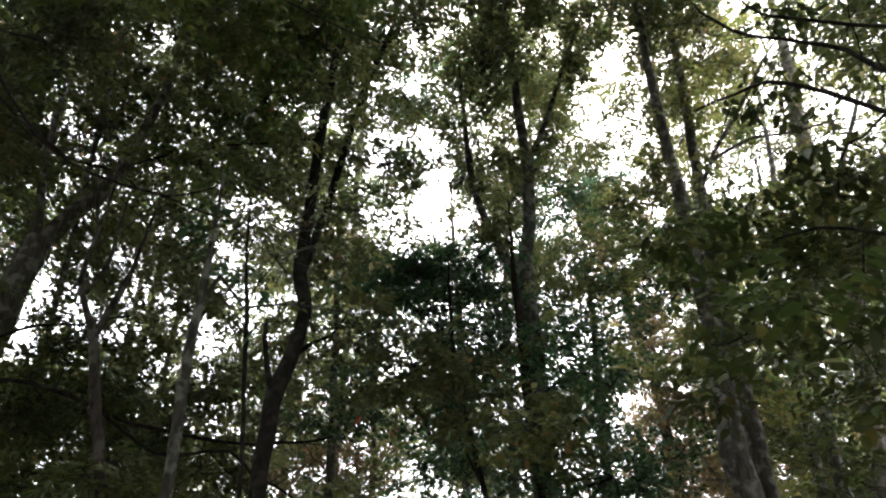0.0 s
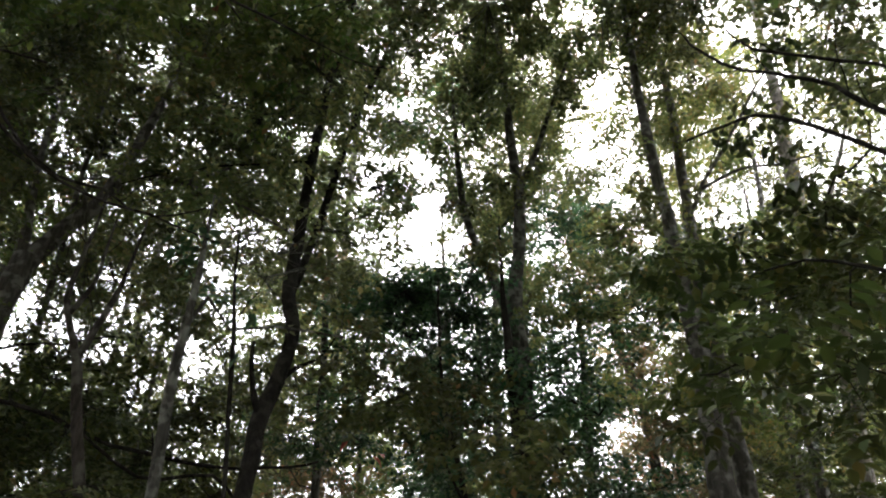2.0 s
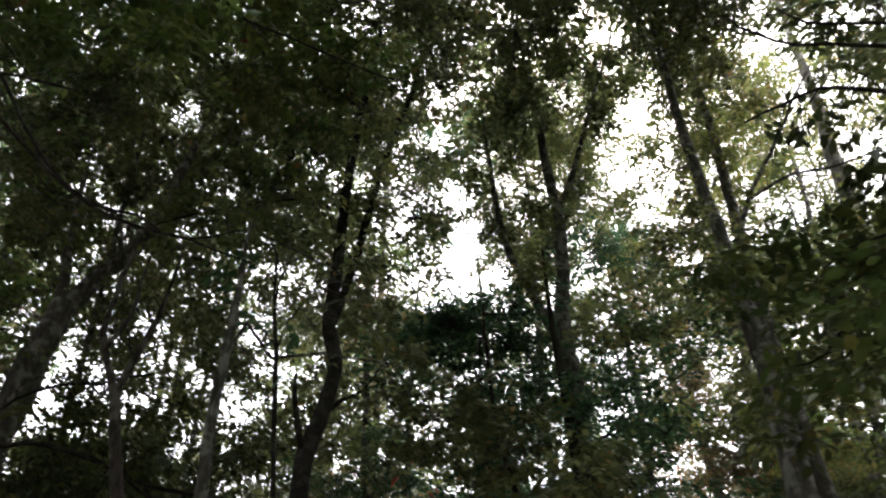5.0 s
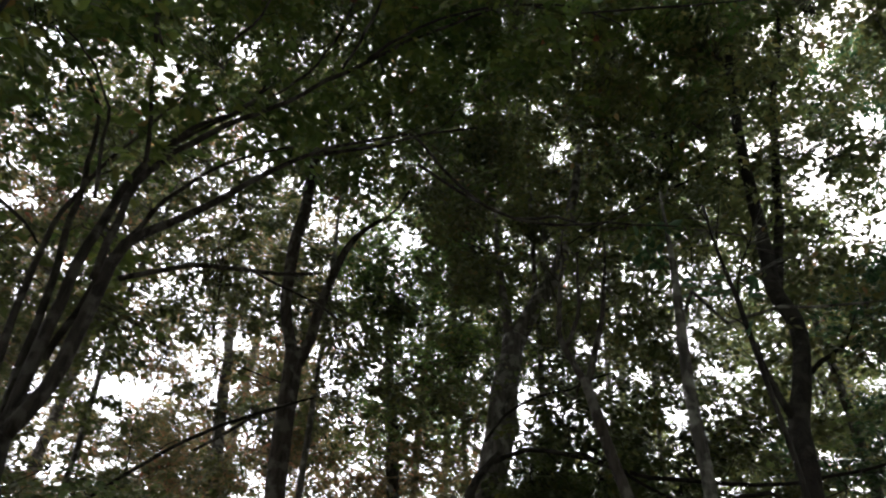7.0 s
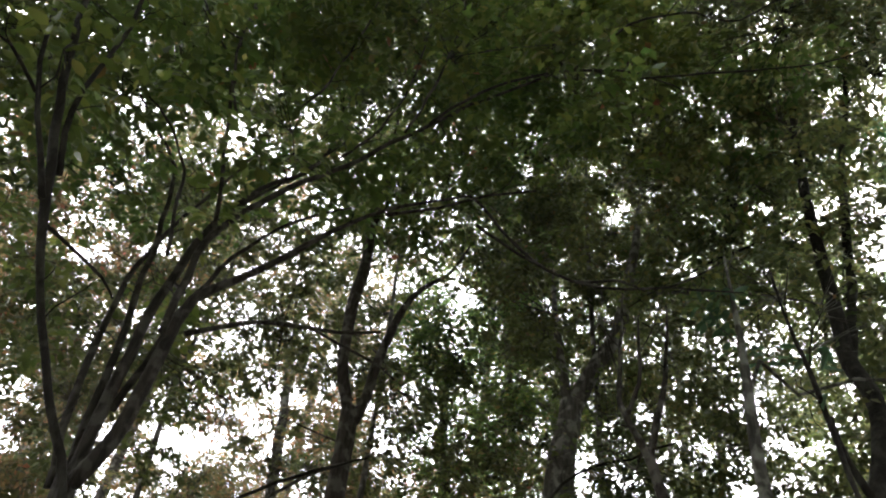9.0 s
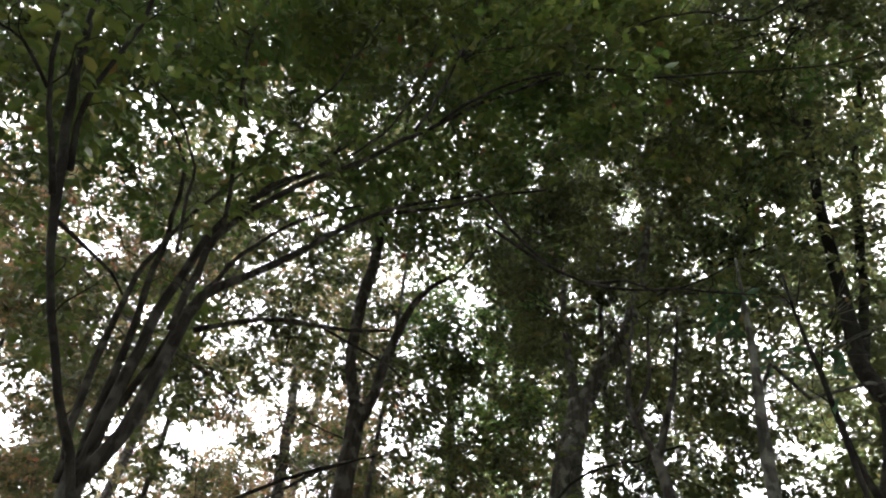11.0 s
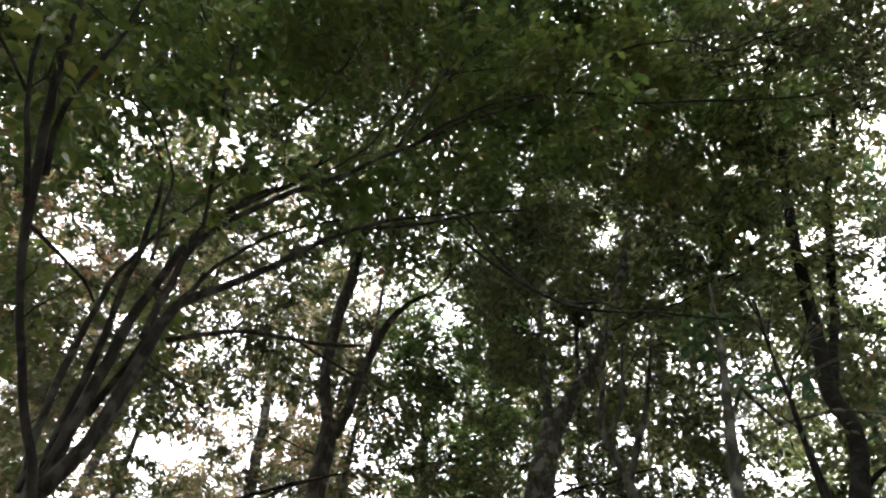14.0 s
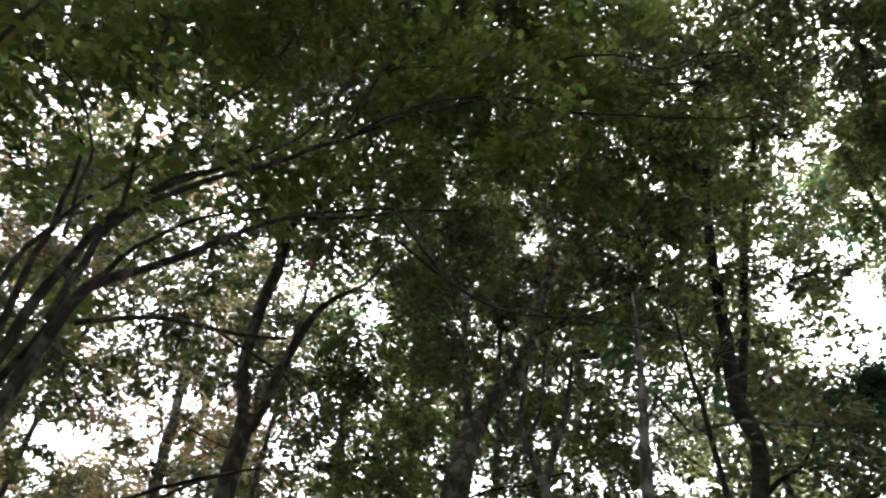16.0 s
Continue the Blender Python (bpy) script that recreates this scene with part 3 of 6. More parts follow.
thin_tree.crown(0.09, LEAF_OLIVE,
        (8.4, 14.1, 4, 0.9, 3180), (7.8, 14.4, 5.2, 0.74, 1740), (7.2, 15.6, 5.8, 0.84, 2330), (9, 13.7, 6.2, 0.42, 1390), (9, 14.3, 6.2, 0.42, 1070), (7.4, 15.2, 6.4, 0.43, 1290),
        (7.1, 15.7, 6.7, 0.42, 1000), (6.2, 15.6, 7, 0.95, 3540), (8.1, 12.2, 10.5, 0.31, 300), (7, 12, 10.9, 0.31, 90), (8.4, 13.3, 11.3, 0.34, 260), (6.7, 12.4, 11.4, 0.31, 150),
        (7.7, 13.3, 11.4, 0.34, 240), (7.5, 14.2, 12, 0.35, 360), (6.8, 12.4, 12, 0.32, 450), (7.9, 13.5, 12.1, 0.34, 300), (7.2, 13.4, 12.1, 0.34, 450))

thin_tree_b = Tree("thin_tree", "thin grey tree with pale leaves near its foot", 7.08, 12.65, BARK_GREY)
thin_tree_b.stem("trunk", (7.08, 12.65, -0.12, 0.118), (7.07, 12.66, 1.76, 0.092), (7.03, 12.68, 3.91, 0.091), (7, 12.7, 5.21, 0.088), (7.02, 12.69, 6.08, 0.075), (7.08, 12.66, 6.99, 0.06), (7.13, 12.62, 8.98, 0.021))
thin_tree_b.crown(0.09, LEAF_MID,
        (5.8, 11.9, 5.4, 0.31, 680), (8, 12.4, 6.1, 0.32, 810), (6.8, 15, 6.5, 0.31, 550), (6.6, 14.3, 6.7, 0.31, 320), (8, 11.9, 6.8, 0.76, 3140), (7.1, 13, 6.9, 0.29, 540),
        (6.3, 12.7, 7.2, 0.63, 1630), (7.5, 12.5, 7.3, 0.29, 440), (6.3, 12.2, 9.2, 0.63, 1020))

thin_tree_c = Tree("thin_tree", "thin straight tree with a forked top and broad green leaves", 3.05, 12.64, BARK_GREY)
thin_tree_c.stem("trunk", (3.05, 12.64, -0.12, 0.103), (3.02, 12.64, 1.59, 0.08), (2.97, 12.66, 3.54, 0.079), (2.92, 12.67, 4.72, 0.078), (2.94, 12.66, 5.88, 0.073), (2.93, 12.66, 6.79, 0.061), (2.9, 12.67, 7.64, 0.044), (2.86, 12.68, 9.14, 0.015))
thin_tree_c.stem("branch", (2.93, 12.67, 5.99, 0.032), (3.15, 12.61, 6.26, 0.023), (3.37, 12.55, 6.53, 0.018))
thin_tree_c.crown(0.078, LEAF_DEEP,
        (2.6, 12.9, 3.3, 1.39, 4930), (2, 14.2, 4.1, 0.78, 3880), (2.8, 14, 5.2, 0.5, 1100), (3.6, 15, 5.2, 0.29, 340), (1.1, 14.1, 5.6, 0.82, 2460), (1.4, 11.7, 5.7, 0.27, 580),
        (0.6, 12.3, 6.4, 0.63, 1840), (3.1, 15, 6.4, 0.4, 970), (2.5, 12.4, 6.5, 0.27, 480), (2.8, 14.4, 7.1, 0.89, 1390), (2.2, 12.7, 7.2, 0.35, 1090), (2.6, 12.3, 7.3, 0.34, 1010),
        (2.6, 14.9, 7.7, 0.4, 1140), (3.9, 11.7, 7.9, 0.96, 1790), (1.8, 12.7, 9.7, 0.82, 4500), (3.9, 14.2, 10.2, 0.42, 1520), (3, 13.6, 10.7, 0.41, 1400))

thin_tree_d = Tree("thin_tree", "brownish thin tree far among rusty leaves", 5.81, 17.04, BARK_GREY)
thin_tree_d.stem("trunk", (5.81, 17.04, -0.12, 0.158), (5.74, 17.06, 2.04, 0.124), (5.6, 17.11, 4.53, 0.121), (5.43, 17.16, 6.7, 0.125), (5.14, 17.25, 8.22, 0.1), (4.96, 17.3, 8.96, 0.077), (4.62, 17.4, 11.91, 0.027))
thin_tree_d.crown(0.105, LEAF_RUST,
        (5.5, 15.5, 4.3, 0.9, 1970), (4.6, 16.4, 4.6, 0.94, 2180), (6.5, 18, 4.8, 1.04, 2900), (6.2, 16.4, 5.9, 0.97, 2600), (6.2, 16.4, 5.9, 0.89, 1950), (5.2, 17.1, 6.1, 0.79, 1450),
        (4, 16.6, 6.7, 0.41, 620), (5.3, 17.2, 7.4, 0.76, 1170), (5.3, 17, 8.9, 1.04, 3460), (4.9, 16, 9.6, 0.46, 1630), (3.9, 16.6, 10.6, 1.04, 4760), (5.4, 16.9, 12, 0.49, 1030))

young_tree = Tree("young_tree", "young tree with a thick dark green pointed crown", 0.92, 7.96, BARK_BACKLIT)
young_tree.stem("trunk", (0.92, 7.96, -0.12, 0.042), (0.78, 7.97, 1.26, 0.033), (0.51, 7.98, 2.8, 0.032), (0.36, 7.99, 3.42, 0.031), (0.21, 8, 4, 0.026), (0.13, 8, 4.63, 0.021), (0.09, 8, 5.38, 0.016), (0.07, 8, 5.78, 0.008))
young_tree.stem("branch", (0.45, 7.99, 2.99, 0.016), (0.23, 8, 3.42, 0.014), (0, 8, 3.93, 0.012))
young_tree.crown(0.074, LEAF_DEEP,
        (0.4, 10, 3.4, 0.66, 670), (0.3, 8.4, 3.8, 0.3, 950), (-0.9, 9.7, 4.1, 0.55, 1080), (-1.8, 9.6, 4.1, 0.53, 980), (0, 9.4, 4.2, 0.31, 860), (0.3, 10.2, 4.8, 0.35, 1320),
        (0.4, 10.1, 5.1, 0.35, 1070), (0.7, 9, 5.6, 0.31, 830), (-0.3, 9.4, 5.7, 0.72, 3080), (0.7, 8.7, 5.9, 0.3, 500), (-0.5, 8.8, 5.9, 0.32, 1340), (0.4, 9.7, 6, 0.35, 1210),
        (0.3, 9.2, 6.3, 0.48, 1430), (0, 9.8, 6.4, 0.32, 1050), (-0.8, 9.3, 6.1, 0.5, 700), (-1.1, 9.2, 5.4, 0.5, 900), (-0.3, 9.3, 5.5, 0.5, 1100), (0.2, 9.3, 4.8, 0.5, 900),
        (-0.8, 9.3, 4.8, 0.5, 900))

thin_tree_e = Tree("thin_tree", "thin grey tree in yellow-green leaves", -1.96, 13.86, BARK_GREY)
thin_tree_e.stem("trunk", (-1.96, 13.86, -0.12, 0.108), (-2, 13.86, 1.74, 0.085), (-2.07, 13.85, 3.86, 0.083), (-2.14, 13.83, 5.59, 0.084), (-2.21, 13.82, 7.04, 0.072), (-2.29, 13.81, 8.35, 0.064), (-2.34, 13.8, 9.78, 0.05), (-2.38, 13.8, 11.78, 0.018))
thin_tree_e.crown(0.105, LEAF_PALE,
        (-3, 13.9, 3.1, 0.71, 1340), (-1.8, 14.4, 3.1, 0.72, 1390), (-1.6, 15.3, 4.2, 0.67, 1310), (-3.5, 12.2, 4.5, 0.69, 440), (-3.3, 13.5, 5.2, 0.61, 830), (-0.6, 15.1, 5.7, 0.3, 450),
        (-3.4, 13.9, 6.1, 0.7, 1010), (-2.7, 13.9, 6.2, 0.81, 1990), (-1.7, 15, 6.4, 0.94, 1990), (-2.9, 14.8, 6.6, 0.8, 1830), (-3.9, 14.8, 7.4, 0.65, 290), (-1.7, 13.5, 8.1, 1.44, 3670),
        (-3, 14.7, 9, 0.98, 1380), (-1.6, 13.4, 10.1, 0.63, 900), (-3, 12.8, 10.4, 1.14, 3090), (-1, 13.8, 12.3, 0.32, 160), (-2.9, 12.8, 12.6, 1.11, 2230))

thin_tree_f = Tree("thin_tree", "faint distant straight tree in yellow-green leaves", 0.75, 18.99, BARK_GREY)
thin_tree_f.stem("trunk", (0.75, 18.99, -0.12, 0.141), (0.73, 18.99, 2, 0.111), (0.71, 18.99, 4.45, 0.109), (0.68, 18.99, 6.52, 0.108), (0.55, 18.99, 8.79, 0.093), (0.39, 19, 10.96, 0.067), (0.26, 19, 12.93, 0.047), (0.23, 19, 13.93, 0.016))
thin_tree_f.stem("branch", (0.49, 18.99, 9.49, 0.051), (-0.06, 19, 11.14, 0.038), (-0.4, 19, 12.71, 0.023))
thin_tree_f.crown(0.105, LEAF_PALE,
        (0.8, 19.5, 4.6, 0.37, 470), (0.8, 19.9, 4.7, 0.44, 660), (1.6, 20.1, 4.9, 0.51, 840), (1.6, 18.4, 5, 0.74, 1480), (-0.3, 20.6, 5.1, 0.83, 1060), (0.9, 18.8, 5.4, 0.35, 730),
        (0.1, 17.9, 5.7, 0.34, 290), (-0.9, 18.2, 5.7, 0.34, 350), (0.4, 21.1, 7.3, 0.85, 690), (0.5, 18.3, 7.4, 0.35, 480), (-0.7, 19.1, 8, 0.8, 1380), (1, 20.7, 10.9, 1.58, 1040),
        (-0.8, 19.7, 11.3, 1.23, 530), (-2.5, 19.1, 11.4, 0.89, 2030), (1.9, 20.7, 12.4, 1.07, 390), (1.3, 17.1, 12.6, 1.08, 500), (0.2, 18.3, 14.4, 1.28, 390))

thin_tree_g = Tree("thin_tree", "spindly distant tree in sparse rusty leaves", -1.54, 16.93, BARK_GREY)
thin_tree_g.stem("trunk", (-1.54, 16.93, -0.12, 0.088), (-1.55, 16.93, 1.85, 0.069), (-1.57, 16.93, 4.1, 0.068), (-1.59, 16.93, 5.95, 0.066), (-1.61, 16.92, 7.67, 0.056), (-1.55, 16.93, 9.57, 0.046), (-1.47, 16.94, 10.95, 0.034), (-1.44, 16.94, 11.95, 0.012))
thin_tree_g.crown(0.105, LEAF_RUST,
        (-1.7, 16.3, 4.4, 0.85, 2020), (-2.9, 17.1, 4.6, 0.94, 2660), (-3.2, 18.8, 4.9, 1.04, 3670), (-0.8, 16.2, 5.2, 0.31, 360), (-1.3, 17.9, 5.8, 0.36, 540), (-3.3, 17.5, 6.1, 0.94, 1920),
        (-1.7, 18.2, 6.3, 0.35, 160), (-2.2, 19.4, 8.1, 1.11, 3470), (-3.3, 18.7, 10.7, 0.39, 420), (-2.4, 17.9, 10.8, 1, 2500))

leaning_grey_tree = Tree("leaning_grey_tree", "straight grey tree leaning slightly with patchy bark", -1.97, 5.35, BARK_GREY)
leaning_grey_tree.stem("trunk", (-1.97, 5.35, -0.12, 0.054), (-1.97, 5.35, 1.06, 0.042), (-1.98, 5.34, 2.37, 0.041), (-1.99, 5.34, 2.69, 0.044), (-2, 5.34, 3.16, 0.045), (-2, 5.34, 3.68, 0.041), (-1.99, 5.34, 4.19, 0.032), (-1.99, 5.34, 4.57, 0.023), (-2, 5.34, 5.17, 0.008))
leaning_grey_tree.crown(0.095, LEAF_OLIVE,
        (-2, 7.4, 5.4, 1.66, 2900), (-0.3, 7.6, 4.1, 0.43, 1480), (-1.6, 8.3, 4.4, 0.35, 450), (0.9, 6.7, 3.3, 0.37, 1100), (-4.8, 6.8, 6.3, 0.93, 1060), (0.6, 7.6, 3.9, 0.52, 810))

sapling = Tree("sapling", "thin dark sapling pole with few hanging leaves", -1.17, 4.87, BARK_BACKLIT)
sapling.stem("trunk", (-1.17, 4.87, -0.12, 0.021), (-1.22, 4.85, 1.17, 0.016), (-1.33, 4.82, 2.59, 0.016), (-1.37, 4.81, 2.98, 0.016), (-1.41, 4.8, 3.39, 0.018), (-1.46, 4.78, 3.83, 0.014), (-1.5, 4.77, 4.11, 0.009), (-1.52, 4.76, 4.41, 0.01))
sapling.crown(0.105, LEAF_DEEP,
        (-1.9, 5.6, 4.7, 0.12, 80))

crooked_tree = Tree("crooked_tree", "thick grey-brown crooked tree with a heavy slanting limb", -5.56, 7.52, BARK_HAZE_LIT)
crooked_tree.stem("trunk", (-5.56, 7.52, -0.12, 0.241), (-5.44, 7.59, 2.12, 0.189), (-5.22, 7.74, 4.7, 0.185), (-5.15, 7.79, 5.24, 0.161), (-5.1, 7.82, 5.8, 0.148))
crooked_tree.stem("limb", (-5.11, 7.82, 5.64, 0.127), (-4.87, 7.96, 6.23, 0.115), (-4.63, 8.1, 6.67, 0.1), (-4.47, 8.19, 7.29, 0.093), (-4.34, 8.26, 8.02, 0.079), (-4.24, 8.31, 8.69, 0.056), (-4.16, 8.35, 9.29, 0.034), (-4.11, 8.37, 10.08, 0.012))
crooked_tree.stem("prong", (-5.12, 7.81, 5.72, 0.083), (-5.19, 7.76, 6.22, 0.063), (-5.25, 7.72, 6.76, 0.052), (-5.3, 7.68, 7.44, 0.036), (-5.34, 7.66, 8.24, 0.013))
crooked_tree.stem("branch", (-3.98, 7.88, 7.22, 0.019), (-3.51, 8.09, 7.18, 0.028), (-3.06, 8.26, 7.14, 0.021), (-2.38, 8.46, 6.88, 0.014), (-1.82, 8.57, 6.6, 0.008))
crooked_tree.stem("branch", (-3.48, 8.1, 7.18, 0.025), (-3.2, 8.21, 7.41, 0.019), (-2.94, 8.3, 7.63, 0.015))
crooked_tree.crown(0.1, LEAF_OLIVE,
        (-6, 9, 6.2, 0.87, 1410), (-4.3, 9.2, 7.1, 0.93, 1750), (-5.6, 9.2, 8.2, 1.17, 2970), (-5.9, 7.8, 8.5, 1.18, 2730), (-6.7, 7.6, 8.7, 0.37, 920), (-3.9, 8.7, 9.3, 1.41, 4320),
        (-6.5, 8.3, 9.7, 0.86, 850), (-5.1, 9.6, 10.1, 1.34, 3130), (-5.8, 7.8, 10.5, 1.04, 5300), (-6, 8.9, 10.7, 0.26, 280), (-3.5, 9, 12.1, 0.84, 1220), (-4.1, 8.5, 12.1, 1.43, 4640),
        (-5.3, 8.4, 12.2, 0.76, 2030))

forked_tree_b = Tree("forked_tree", "dark mossy tree forking narrowly into two stems", -6.26, 5.46, BARK_BROWN)
forked_tree_b.stem("trunk", (-6.26, 5.46, -0.12, 0.133), (-6.3, 5.42, 1.74, 0.104), (-6.38, 5.32, 3.86, 0.103), (-6.4, 5.29, 4.37, 0.1), (-6.42, 5.26, 4.82, 0.102))
forked_tree_b.stem("limb", (-6.41, 5.27, 4.71, 0.071), (-6.53, 5.12, 5.33, 0.066), (-6.57, 5.06, 6.09, 0.073), (-6.55, 5.09, 6.8, 0.074), (-6.56, 5.07, 7.72, 0.059), (-6.57, 5.06, 8.64, 0.04), (-6.58, 5.05, 10.14, 0.014))
forked_tree_b.stem("limb", (-6.38, 5.32, 4.66, 0.066), (-6.32, 5.39, 5, 0.06), (-6.3, 5.42, 5.4, 0.06), (-6.25, 5.48, 5.83, 0.054), (-6.17, 5.57, 6.34, 0.045), (-6.04, 5.72, 6.69, 0.033), (-5.8, 5.97, 7.06, 0.02), (-5.62, 6.17, 7.76, 0.007))
forked_tree_b.stem("branch", (-6.09, 5.2, 4.07, 0.025), (-6.28, 4.95, 3.93, 0.021), (-6.42, 4.76, 3.73, 0.018), (-6.61, 4.46, 3.43, 0.013))
forked_tree_b.crown(0.1, LEAF_OLIVE,
        (-7.4, 4.3, 4.7, 1.83, 1360), (-7.4, 6.5, 5.9, 1.17, 1680), (-7.2, 7.7, 7.2, 0.87, 990), (-6.2, 6.3, 8, 1.1, 540), (-7.3, 5.8, 8.3, 0.8, 940), (-8.8, 4.9, 8.6, 1.07, 1190),
        (-8.5, 6.4, 8.8, 0.74, 640), (-6.3, 7.2, 9.1, 0.35, 500), (-6.6, 4.1, 9.5, 0.88, 2020), (-8.3, 4.7, 9.8, 0.83, 800), (-5.7, 3.9, 10.3, 1.21, 1330), (-7.8, 6.5, 10.3, 0.81, 990),
        (-8.4, 3.4, 10.3, 0.91, 1260), (-8.4, 6, 10.4, 0.56, 570), (-6.7, 5.2, 11.2, 0.5, 550), (-6.2, 6.1, 11.9, 0.82, 1540), (-5.9, 5.3, 12.4, 0.67, 1420))

leaning_maple = Tree("leaning_maple", "leaning many-stemmed grey tree arching into a wide green canopy", -5.32, 2.59, BARK_SHADED, kink=0.03)
leaning_maple.stem("trunk", (-5.32, 2.59, -0.12, 0.104), (-5.34, 2.52, 1.03, 0.082), (-5.39, 2.39, 2.29, 0.08), (-5.4, 2.35, 2.52, 0.079), (-5.41, 2.34, 2.67, 0.073))
leaning_maple.stem("limb", (-5.41, 2.34, 2.63, 0.049), (-5.4, 2.36, 3, 0.045), (-5.4, 2.36, 3.45, 0.043), (-5.4, 2.38, 3.96, 0.04), (-5.38, 2.42, 4.51, 0.035), (-5.34, 2.54, 5.1, 0.03), (-5.24, 2.77, 5.62, 0.025), (-5.1, 3.07, 6.06, 0.018), (-5.02, 3.23, 6.6, 0.01))
leaning_maple.stem("limb", (-5.3, 2.34, 2.61, 0.055), (-5.26, 2.46, 2.97, 0.054), (-5.24, 2.5, 3.35, 0.052), (-5.23, 2.53, 3.75, 0.048), (-5.22, 2.57, 4.2, 0.043), (-5.11, 2.81, 4.52, 0.034), (-4.97, 3.1, 4.92, 0.029), (-4.82, 3.37, 5.33, 0.023), (-4.56, 3.74, 5.78, 0.018), (-4.04, 4.34, 6.18, 0.011))
leaning_maple.stem("limb", (-5.51, 2.35, 2.77, 0.029), (-5.52, 2.32, 3.36, 0.028), (-5.54, 2.27, 4.05, 0.027), (-5.56, 2.2, 4.73, 0.023), (-5.59, 2.09, 5.49, 0.017), (-5.66, 1.79, 5.83, 0.013), (-5.71, 1.5, 6.1, 0.009))
leaning_maple.stem("limb", (-5.16, 2.43, 3.77, 0.031), (-5.15, 2.46, 4.72, 0.029), (-5.01, 2.79, 5.44, 0.028), (-4.74, 3.31, 6.16, 0.024), (-4.34, 3.86, 7, 0.022), (-3.88, 4.35, 7.71, 0.019), (-3.19, 4.89, 8.25, 0.014), (-2.58, 5.22, 7.86, 0.009))
leaning_maple.stem("limb", (-5.38, 2.42, 3.2, 0.027), (-5.36, 2.49, 3.61, 0.026), (-5.33, 2.55, 4.06, 0.023), (-5.29, 2.67, 4.47, 0.021), (-5.21, 2.83, 4.94, 0.017), (-5.09, 3.09, 5.37, 0.015), (-4.83, 3.54, 5.77, 0.01))
leaning_maple.stem("limb", (-5.49, 2.42, 2.92, 0.023), (-5.5, 2.38, 3.69, 0.023), (-5.49, 2.41, 4.24, 0.022), (-5.46, 2.49, 4.85, 0.021), (-5.38, 2.7, 5.4, 0.016), (-5.26, 2.97, 5.89, 0.014), (-5.08, 3.32, 6.64, 0.01), (-4.84, 3.7, 7.56, 0.009))
leaning_maple.stem("limb", (-5.5, 2.28, 2.6, 0.029), (-5.56, 2.2, 3.2, 0.027), (-5.6, 2.16, 3.9, 0.024), (-5.58, 2.2, 4.6, 0.019), (-5.5, 2.4, 5.3, 0.015), (-5.38, 2.66, 6.1, 0.009))
leaning_maple.stem("branch", (-5.11, 2.57, 3.84, 0.023), (-4.93, 2.97, 4.1, 0.019), (-4.69, 3.39, 4.22, 0.018), (-4.37, 3.83, 4.33, 0.011))
leaning_maple.stem("branch", (-4.6, 3.33, 4.16, 0.012), (-4.37, 3.66, 4.03, 0.011), (-4.17, 3.91, 3.85, 0.007))
leaning_maple.stem("branch", (-4.96, 2.39, 4.74, 0.02), (-5.04, 2.17, 5.78, 0.019), (-5.09, 2, 6.48, 0.018), (-5.11, 1.93, 7.19, 0.016), (-5.14, 1.84, 8, 0.015))
leaning_maple.stem("branch", (-5.11, 1.95, 6.62, 0.012), (-5.17, 1.7, 6.83, 0.01), (-5.22, 1.41, 7.09, 0.008))
leaning_maple.stem("branch", (-3.69, 3.98, 5.69, 0.015), (-3.14, 4.44, 4.88, 0.014), (-2.68, 4.73, 4.77, 0.012), (-2.49, 4.83, 4.67, 0.008))
leaning_maple.stem("branch", (-4.08, 3.39, 6.25, 0.015), (-3.9, 3.61, 7.81, 0.015), (-3.87, 3.64, 9.03, 0.014))
leaning_maple.stem("branch", (-4.56, 2.04, 5.43, 0.015), (-4.61, 1.86, 5.93, 0.014), (-4.63, 1.79, 6.37, 0.012), (-4.63, 1.8, 7.07, 0.01))
leaning_maple.stem("branch", (-4.63, 1.8, 6.34, 0.01), (-4.69, 1.56, 6.33, 0.01), (-4.72, 1.38, 6.53, 0.007))
leaning_maple.stem("branch", (-4.75, 2.1, 4.11, 0.015), (-4.79, 1.98, 4.61, 0.014), (-4.8, 1.93, 4.88, 0.012), (-4.85, 1.74, 5.19, 0.01), (-4.92, 1.37, 5.39, 0.008))
leaning_maple.stem("branch", (-4.48, 2.51, 6.01, 0.012), (-4.42, 2.64, 6.5, 0.012), (-4.37, 2.74, 7.25, 0.011), (-4.33, 2.81, 8.02, 0.01))
leaning_maple.stem("branch", (-3.96, 3.54, 6.46, 0.019), (-3.74, 3.79, 6.96, 0.016), (-3.34, 4.16, 7.39, 0.016), (-2.89, 4.49, 7.53, 0.014), (-2.37, 4.77, 7.38, 0.011), (-1.97, 4.94, 6.98, 0.007))
leaning_maple.stem("branch", (-4, 3.33, 5.1, 0.016), (-3.74, 3.65, 5.29, 0.014), (-3.44, 3.94, 5.52, 0.012), (-3.13, 4.2, 5.63, 0.01))
leaning_maple.stem("branch", (-3.55, 3.97, 5.24, 0.016), (-3.28, 4.21, 4.98, 0.014), (-3.04, 4.38, 4.77, 0.012), (-2.71, 4.6, 4.65, 0.012), (-2.26, 4.82, 4.59, 0.01), (-1.79, 4.99, 4.49, 0.005))
leaning_maple.stem("branch", (-2.86, 4.39, 7.39, 0.014), (-2.35, 4.67, 8.12, 0.014), (-1.82, 4.88, 8.09, 0.011), (-1.34, 5, 7.66, 0.01), (-1.02, 5.05, 7.78, 0.01), (-0.66, 5.08, 7.59, 0.007))
